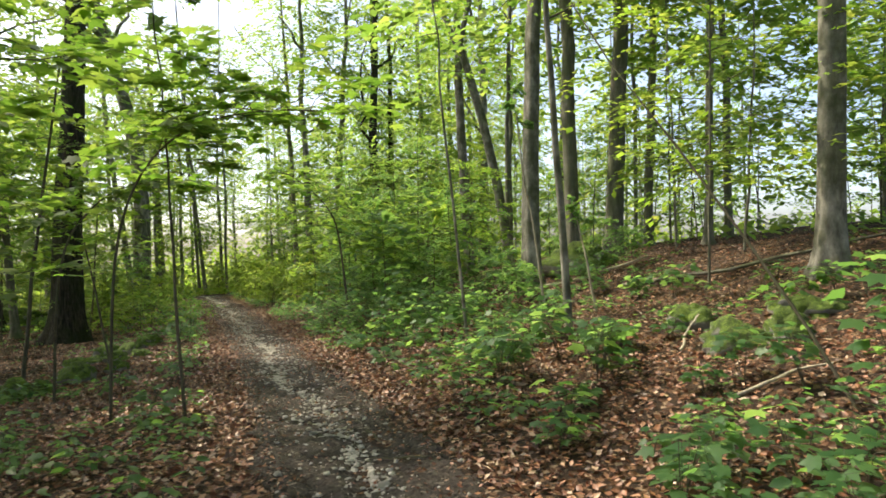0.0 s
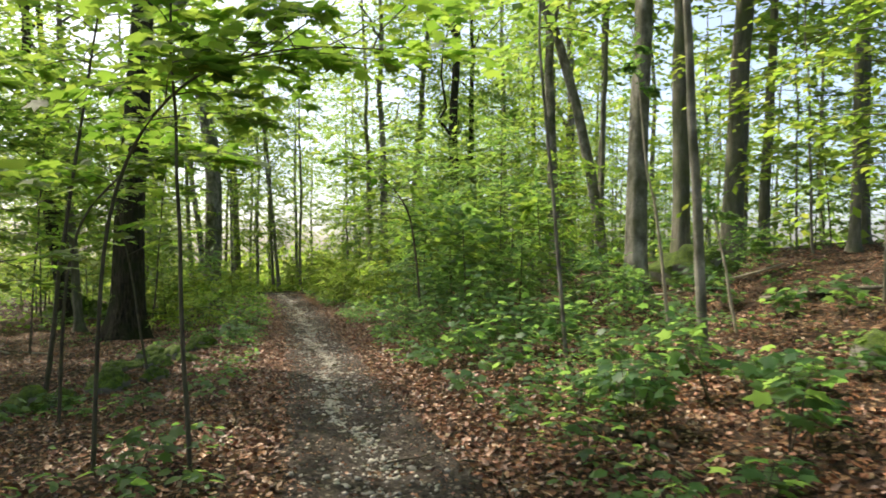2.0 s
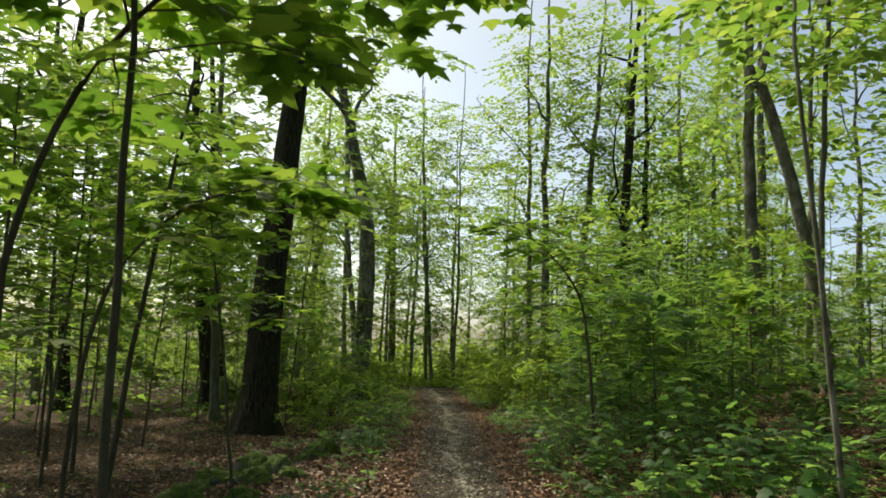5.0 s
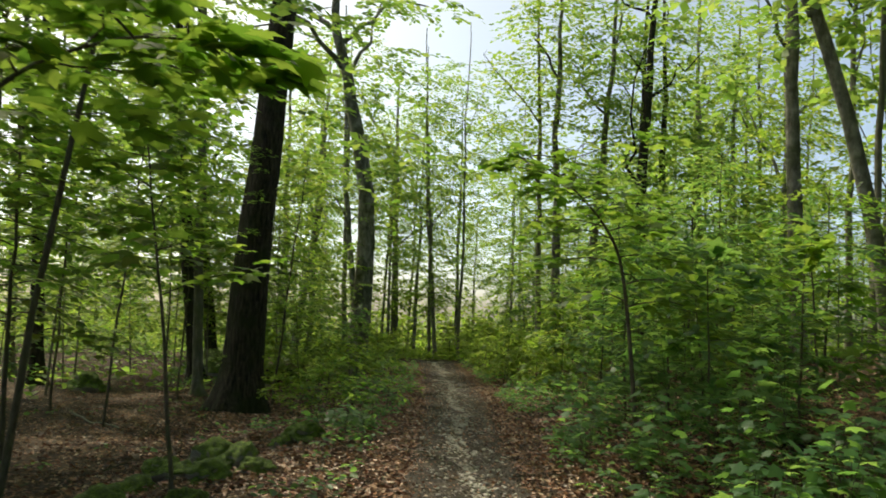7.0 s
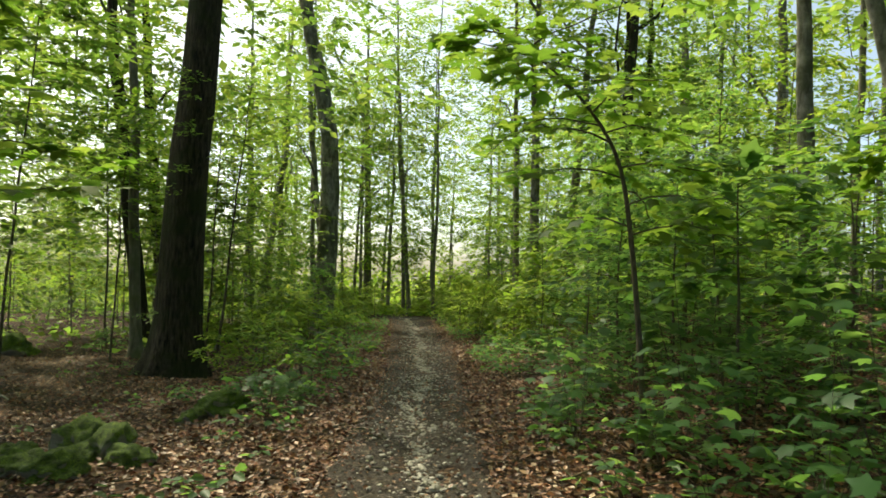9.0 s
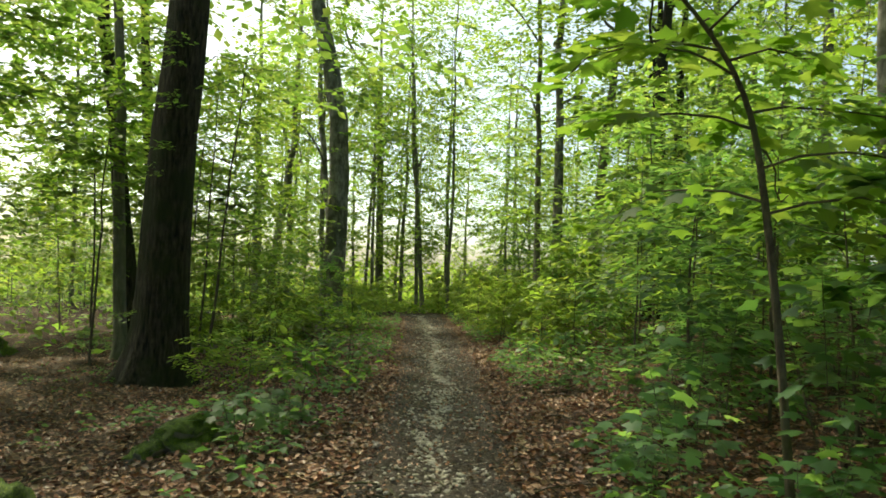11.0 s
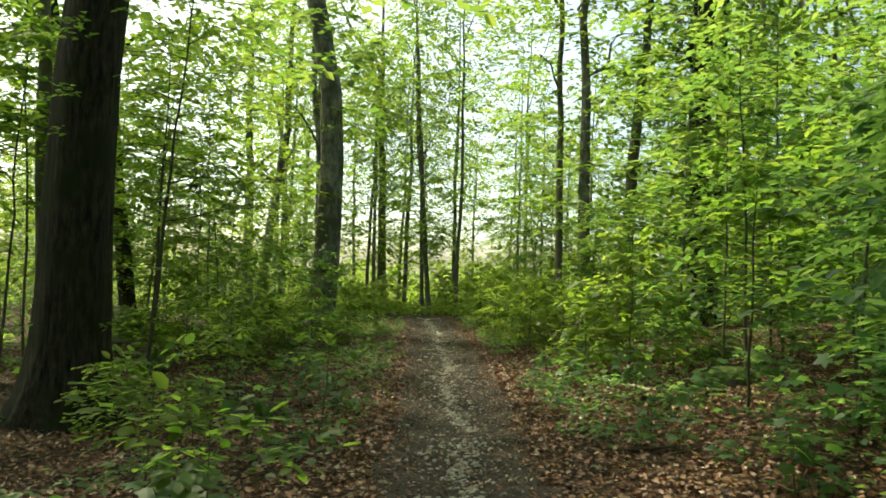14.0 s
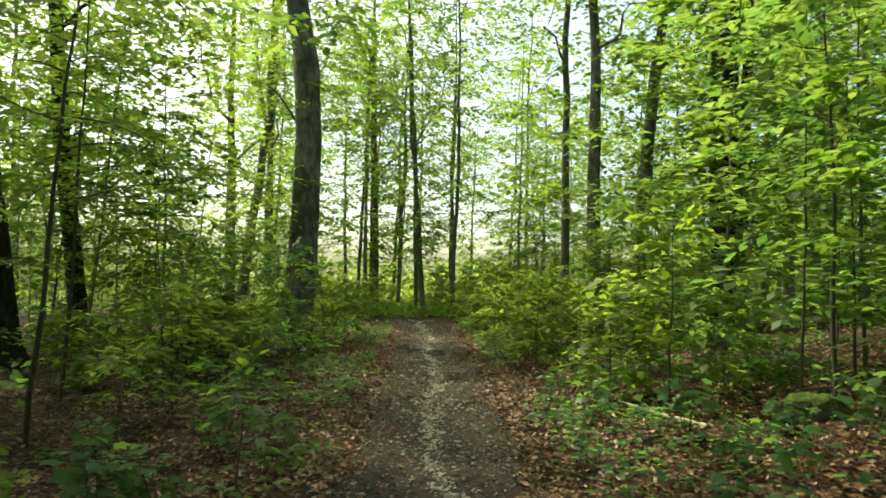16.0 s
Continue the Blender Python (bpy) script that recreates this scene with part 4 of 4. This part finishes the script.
def dead_sapling(points, width, seed):
    v, f = tube(np.array(points), width / 2 * np.linspace(1, 0.4, len(points)), 7, lumps=0.05, seed=seed)
    return tagged(new("dead_sapling", mesh_from("dead_sapling", v, f, BARK_TWIG, True)), "thin bare dead sapling leaning over the leaves", "sapling")


dead_sapling([(3.8, -0.5, ground_at(3.8, -0.5) - 0.05), (3.66, -0.2, 0.75), (3.45, 0.15, 1.35), (3.2, 0.6, 2.05), (2.9, 1.1, 2.8), (2.75, 1.5, 3.4)], 0.028, 3)
lying("fallen_log", (4.7, 10.4), (7.4, 8.9), 0.07, BARK_PALE, "barkless fallen branch lying beside the beech foot", 1, 0.12)
lying("fallen_log", (6.0, 7.2), (8.4, 4.2), 0.07, BARK_GREY, "long fallen branch lying across the slope", 2, 0.1)
lying("fallen_branch", (4.3, 2.6), (4.75, 2.9), 0.035, BARK_PALE, "short pale branch leaning on a boulder", 3, 0.25)
lying("fallen_branch", (3.4, 0.5), (4.3, 0.2), 0.035, BARK_PALE, "pale fallen branch on brown leaves", 4, 0.03)
lying("fallen_branch", (2.2, 3.0), (2.5, 2.1), 0.07, BARK_DARK, "dark rotting branch in the leaves", 5, 0.02)
lying("fallen_log", (-7.9, 28.6), (-6.4, 29.3), 0.45, BARK_DARK, "short mossy log with brown leaves on it", 6)
lying("fallen_branch", (-8.2, 17.5), (-5.6, 14.6), 0.05, BARK_GREY, "grey fallen branch on the leafy slope", 7, 0.05)
lying("fallen_branch", (3.6, 15.3), (5.4, 16.6), 0.09, BARK_PALE, "fallen branch below the thicket", 8, 0.1)
lying("fallen_branch", (0.9, 17.3), (1.6, 17.0), 0.035, BARK_TWIG, "thin stick beside the path", 9)
lying("fallen_branch", (0.35, 19.2), (0.8, 18.7), 0.03, BARK_TWIG, "thin stick beside the path", 10)
lying("fallen_branch", (1.9, 20.2), (1.2, 21.4), 0.05, BARK_PALE, "pale crooked branch lying beside the path", 11, 0.15)


def small_sticks():
    r = np.random.default_rng(12)
    pieces = []
    for _ in range(420):
        y = r.uniform(-3, 30)
        x = float(path_x(y)) + r.normal(0, 3.2)
        a, long = r.uniform(0, 6.28), r.uniform(0.12, 0.7)
        s = np.linspace(0, 1, 4)
        px, py_ = x + math.cos(a) * long * s, y + math.sin(a) * long * s
        p = np.stack([px, py_, land(px, py_) + 0.025 + r.uniform(0, 0.03) * s], -1)
        p[1:3] += r.normal(0, 0.012, (2, 3))
        pieces.append(tube(p, np.array([1, 0.9, 0.75, 0.5]) * r.uniform(0.003, 0.009), 5))
    v, f = joined(pieces)
    tagged(new("twigs", mesh_from("twigs", v, f, BARK_TWIG, True)), "small dead twigs strewn over the forest floor", "twigs", kind="stuff")


small_sticks()


# ---- seedlings ----
def seedling(seed, height, count, size, stems):
    r = np.random.default_rng(seed)
    root = new("seedling")
    wood, place_, way, normal, sizes = [], [], [], [], []
    for k in range(stems):
        a = r.uniform(0, 6.28)
        tip = np.array([math.cos(a) * 0.3 * height, math.sin(a) * 0.3 * height, height * r.uniform(0.7, 1.1)])
        line = np.linspace((0, 0, -0.04), tip, 5)
        wood.append(tube(line, np.linspace(0.005, 0.0025, 5), 5))
        for q in range(count):
            u = 0.45 + 0.55 * (q + 1) / count
            b = a + q * 2.4
            out = np.array([math.cos(b), math.sin(b), 0.15])
            stalk = np.linspace(line[0] + (tip - line[0]) * u, line[0] + (tip - line[0]) * u + out * size * r.uniform(0.4, 1.0), 3)
            wood.append(tube(stalk, np.full(3, 0.0018), 4))
            place_.append(stalk[-1])
            way.append(out + r.normal(0, 0.15, 3) - np.array([0, 0, 0.3]))
            normal.append(np.array([0, 0, 1.0]) + r.normal(0, 0.28, 3))
            sizes.append(size * r.uniform(0.7, 1.2))
    v, f = joined(wood)
    part("stem", mesh_from("stem", v, f, BARK_TWIG, True), root)
    part("foliage", leaves_mesh("foliage", np.array(place_), np.array(way), np.array(normal), np.array(sizes), LEAF_MAPLE, "lobed"), root)
    return tagged(root, "maple seedling with broad green leaves on the forest floor", "seedling", "seedlings beside the path")


SEEDLINGS = [seedling(500 + k, (0.18, 0.28, 0.4, 0.55, 0.25)[k], (5, 6, 7, 8, 6)[k], (0.09, 0.11, 0.12, 0.13, 0.1)[k], (2, 3, 3, 4, 4)[k]) for k in range(5)]
SHOOTS = [seedling(520 + k, (0.8, 1.1, 1.5)[k], (9, 11, 13)[k], (0.15, 0.16, 0.17)[k], (3, 3, 4)[k]) for k in range(3)]
for ob in SHOOTS:
    tagged(ob, "tall maple shoot with large lobed leaves beside the path", "shoot", "maple shoots")
rng = np.random.default_rng(17)
for k, (x, y, s) in enumerate([(2.0, -1.4, 0.6), (2.4, -0.9, 0.45), (3.2, -1.6, 0.7), (2.7, -1.7, 0.6), (2.4, -2.1, 0.5), (1.9, -2.0, 0.4), (2.2, 2.6, 0.4),
                               (2.3, 4.4, 0.4), (2.8, 5.0, 0.35), (2.1, 6.2, 0.4), (3.0, 6.6, 0.5), (2.1, 8.2, 0.6), (2.4, 9.2, 0.6), (2.0, 10.2, 0.8), (2.3, 11.2, 0.9), (2.9, 10.4, 0.8),
                               (1.8, 12.2, 0.7), (2.2, 13.0, 0.8), (1.7, 15.6, 0.7), (2.1, 16.4, 0.7), (2.7, 15.8, 0.8), (1.9, 17.8, 0.7), (2.5, 18.6, 0.7),
                               (-1.5, 1.2, 0.4), (-1.9, 2.4, 0.4), (-2.4, 3.4, 0.4), (-1.5, 13.0, 0.3), (-1.9, 14.6, 0.35), (-2.7, 15.6, 0.35), (-2.4, 17.4, 0.3),
                               (2.6, 7.6, 0.7), (3.1, 8.2, 0.7), (2.8, 9.0, 0.8), (3.4, 9.4, 0.8), (1.8, 7.4, 0.45), (2.2, 7.0, 0.6), (1.9, 9.6, 0.5), (3.5, 7.4, 0.7), (2.6, 11.8, 0.9), (3.0, 12.6, 0.9),
                               (1.0, 10.95, 0.66), (1.3, 10.5, 0.7), (1.3, 11.4, 0.6), (1.6, 9.9, 0.62), (1.75, 8.6, 0.6), (1.9, 13.2, 0.6), (-1.35, 12.6, 0.35)]):
    set_out(SHOOTS[k % 3], x, y, s, "maple shoots")
FIELDS = [  # count, distance from the path's middle, along the path
    (55, (1.2, 3.2), (-2.0, 8.0)), (60, (2.6, 7.0), (2.0, 11.0)), (95, (1.1, 5.5), (7.0, 24.0)), (20, (-4.5, -1.1), (-1.0, 8.0)), (14, (-2.0, -1.2), (12.0, 20.0)), (20, (-4.5, -1.2), (19.0, 27.0)),
]
for count, dr, yr in FIELDS:
    for _ in range(count):
        y, d = rng.uniform(*yr), rng.uniform(*dr)
        b = int(rng.integers(5))
        if abs(d) < 1.5 and b in (2, 3):
            b = 0
        set_out(SEEDLINGS[b], float(path_x(y)) + d, y, rng.uniform(0.75, 1.25), "seedlings beside the path")


def undergrowth():
    """Low plants too many to count, over both banks."""
    r = np.random.default_rng(19)
    n = 9500
    y = r.uniform(-2, 40, n)
    side = np.where(r.uniform(0, 1, n) < 0.55, 1, -1)
    d = side * (1.0 + np.abs(r.normal(0, 3.2, n)))
    x = path_x(y) + d
    patch = np.sin(0.9 * x + 1.3) * np.sin(0.7 * y + 0.4) + 0.5 * np.sin(2.3 * x - 1.1 * y)
    keep = patch > r.uniform(-0.8, 0.9, n) + np.where(y < 7, 0.35, 0) + np.where((d < -1.7) & (y > 4) & (y < 24), 0.95, 0)
    x, y = x[keep], y[keep]
    n, k = len(x), 5
    a = r.uniform(0, 6.28, (n, 1)) + np.arange(k)[None] * 1.3 + r.normal(0, 0.2, (n, k))
    high = r.uniform(0.05, 0.26, (n, 1)) * np.linspace(0.7, 1.1, k)
    size = r.uniform(0.05, 0.11, (n, 1)) * r.uniform(0.8, 1.2, (n, k))
    out = np.stack([np.cos(a), np.sin(a), np.full_like(a, -0.15)], -1)
    at = np.stack([x[:, None] + 0.03 * out[..., 0], y[:, None] + 0.03 * out[..., 1], land(x, y)[:, None] + high], -1)
    normal = np.array([0, 0, 1.0]) + r.normal(0, 0.3, (n, k, 3))
    me = leaves_mesh("undergrowth", at.reshape(-1, 3), out.reshape(-1, 3), normal.reshape(-1, 3), size.ravel(), LEAF_MAPLE, "oval")
    tagged(new("undergrowth", me), "low green plants scattered over the forest floor", "plants", kind="stuff")


undergrowth()


def ground_cover():
    """Low leafy cover farther off in the wood."""
    r = np.random.default_rng(21)
    n = 30000
    x, y = r.uniform(-55, 55, n), r.uniform(2, 75, n)
    d = x - path_x(y)
    keep = (np.abs(d) > 9.5) | (y > 43) | ((y > 28) & (np.abs(d) > 3.5)) | ((d < -5.5) & (y > 23))
    x, y = x[keep], y[keep]
    n = len(x)
    z = land(x, y) + r.uniform(0.05, 0.7, n) * (0.6 + 0.4 * np.sin(0.6 * x) * np.sin(0.5 * y))
    a = r.uniform(0, 6.28, n)
    way = np.stack([np.cos(a), np.sin(a), r.normal(0, 0.3, n)], -1)
    normal = np.array([0, 0, 1.0]) + r.normal(0, 0.5, (n, 3))
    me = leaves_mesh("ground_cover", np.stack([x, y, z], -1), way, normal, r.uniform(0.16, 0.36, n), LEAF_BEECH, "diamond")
    tagged(new("ground_cover", me), "leafy green ground cover between the farther trees", "plants", kind="stuff")


ground_cover()


def light_cover():
    """Knee-high yellow-green growth where the path runs out, and on into the wood."""
    r = np.random.default_rng(22)
    n = 46000
    near = r.uniform(0, 1, n) < 0.28
    y = np.where(near, r.uniform(42.0, 60.0, n), r.uniform(55, 140, n))
    x = path_x(np.minimum(y, 60.0)) + np.where(near, r.uniform(-13, 15, n), r.uniform(-52, 50, n))
    tall = np.where(near, 0.9, 5.0) * (0.65 + 0.35 * np.sin(0.7 * x + 0.5) * np.sin(0.45 * y))
    a = r.uniform(0, 6.28, n)
    way = np.stack([np.cos(a), np.sin(a), r.normal(0, 0.35, n)], -1)
    normal = np.array([0, 0, 1.0]) + r.normal(0, 0.5, (n, 3))
    me = leaves_mesh("low_growth", np.stack([x, y, land(x, y) + 0.04 + tall * r.uniform(0, 1, n)], -1), way, normal, np.where(near, 1.0, 2.2) * r.uniform(0.14, 0.28, n), LEAF_HORNBEAM_LIT, "diamond")
    tagged(new("low_growth", me), "yellow-green low growth between the far trees", "plants", kind="stuff")


light_cover()


# ---- fallen leaves and pebbles ----
def fallen_leaves():
    r = np.random.default_rng(23)
    n = 165000
    y = -4 + 42 * r.uniform(0, 1, n) ** 1.15
    d = np.where(r.uniform(0, 1, n) < 0.75, r.normal(0, 3.0, n), r.uniform(-10, 11, n))
    keep = (np.abs(d) > half_width(y) * r.uniform(0.5, 1.1, n)) | (r.uniform(0, 1, n) < np.interp(y, (2, 14), (0.12, 0.24)))
    y, d = y[keep], d[keep]
    n = len(y)
    x = path_x(y) + d
    a = r.uniform(0, 6.28, n)
    on_path = np.abs(d) < half_width(y)
    z = land(x, y) + r.uniform(0.006, 0.035, n) + np.where(on_path, 0.02, 0)
    way = np.stack([np.cos(a), np.sin(a), r.normal(0, 0.25, n)], -1)
    normal = np.array([0, 0, 1.0]) + r.normal(0, 0.6, (n, 3))
    me = leaves_mesh("fallen_leaves", np.stack([x, y, z], -1), way, normal, np.where(on_path, 0.6, 1.0) * r.uniform(0.03, 0.074, n), LITTER, "curled")
    tagged(new("fallen_leaves", me), "brown and orange fallen leaves covering the forest floor", "leaves", kind="stuff")


fallen_leaves()


def pebble_mesh(seed):
    bm = bmesh.new()
    bmesh.ops.create_icosphere(bm, subdivisions=1, radius=1.0)
    r = random.Random(seed)
    for v in bm.verts:
        v.co *= r.uniform(0.6, 1.25)
        v.co.z *= 0.5
    me = bpy.data.meshes.new("pebble")
    bm.to_mesh(me)
    bm.free()
    me.materials.append(STONE_PALE)
    return me


def pebble_spots(n, seed, y_range):
    r = np.random.default_rng(seed)
    y = r.uniform(*y_range, n)
    full = 0.55 + 0.3 * np.sin(1.9 * y + 0.7) * np.sin(0.63 * y) + 0.12 * np.sin(7.1 * y)
    strip = r.uniform(0, 1, n) < full
    x = np.where(strip, channel_x(y) + r.normal(0, 0.055, n), path_x(y) + r.normal(0, 0.27, n))
    return x, y, r


PEBBLES = [pebble_mesh(700 + k) for k in range(6)]
px, py_, r = pebble_spots(280, 31, (0.0, 25.0))
for k in range(280):
    ob = part("pebble", PEBBLES[k % 6], path)
    s = float(0.016 + 0.036 * r.uniform(0, 1) ** 2)
    ob.matrix_basis = pose(px[k], py_[k], ground_at(px[k], py_[k]) + 0.026 + s * 0.1 - 0.015 * math.exp(-((px[k] - float(channel_x(py_[k]))) / 0.11) ** 2), r.uniform(-15, 15), r.uniform(-15, 15), r.uniform(0, 360)) @ Matrix.Diagonal((s, s * r.uniform(0.6, 1), s, 1))


def gravel():
    x, y, r = pebble_spots(9500, 33, (-3.0, 40.0))
    base = np.array([v.co[:] for v in PEBBLES[0].vertices])
    tri = np.array([p.vertices[:] for p in PEBBLES[0].polygons])
    s = 0.006 + 0.026 * r.uniform(0, 1, len(x)) ** 2.2
    a = r.uniform(0, 6.28, len(x))
    c, n = np.cos(a)[:, None], np.sin(a)[:, None]
    v = np.stack([base[None, :, 0] * c - base[None, :, 1] * n, base[None, :, 0] * n + base[None, :, 1] * c, np.repeat(base[None, :, 2], len(x), 0)], -1) * s[:, None, None]
    v += np.stack([x, y, land(x, y) + 0.026 - 0.015 * np.exp(-(((x - channel_x(y)) / 0.11) ** 2))], -1)[:, None]
    f = tri[None] + (np.arange(len(x)) * len(base))[:, None, None]
    me = mesh_from("gravel", v.reshape(-1, 3), f.reshape(-1, 3), STONE_PALE, True)
    tagged(part("gravel", me, path), "fine pale gravel along the middle of the path", kind="stuff")


gravel()
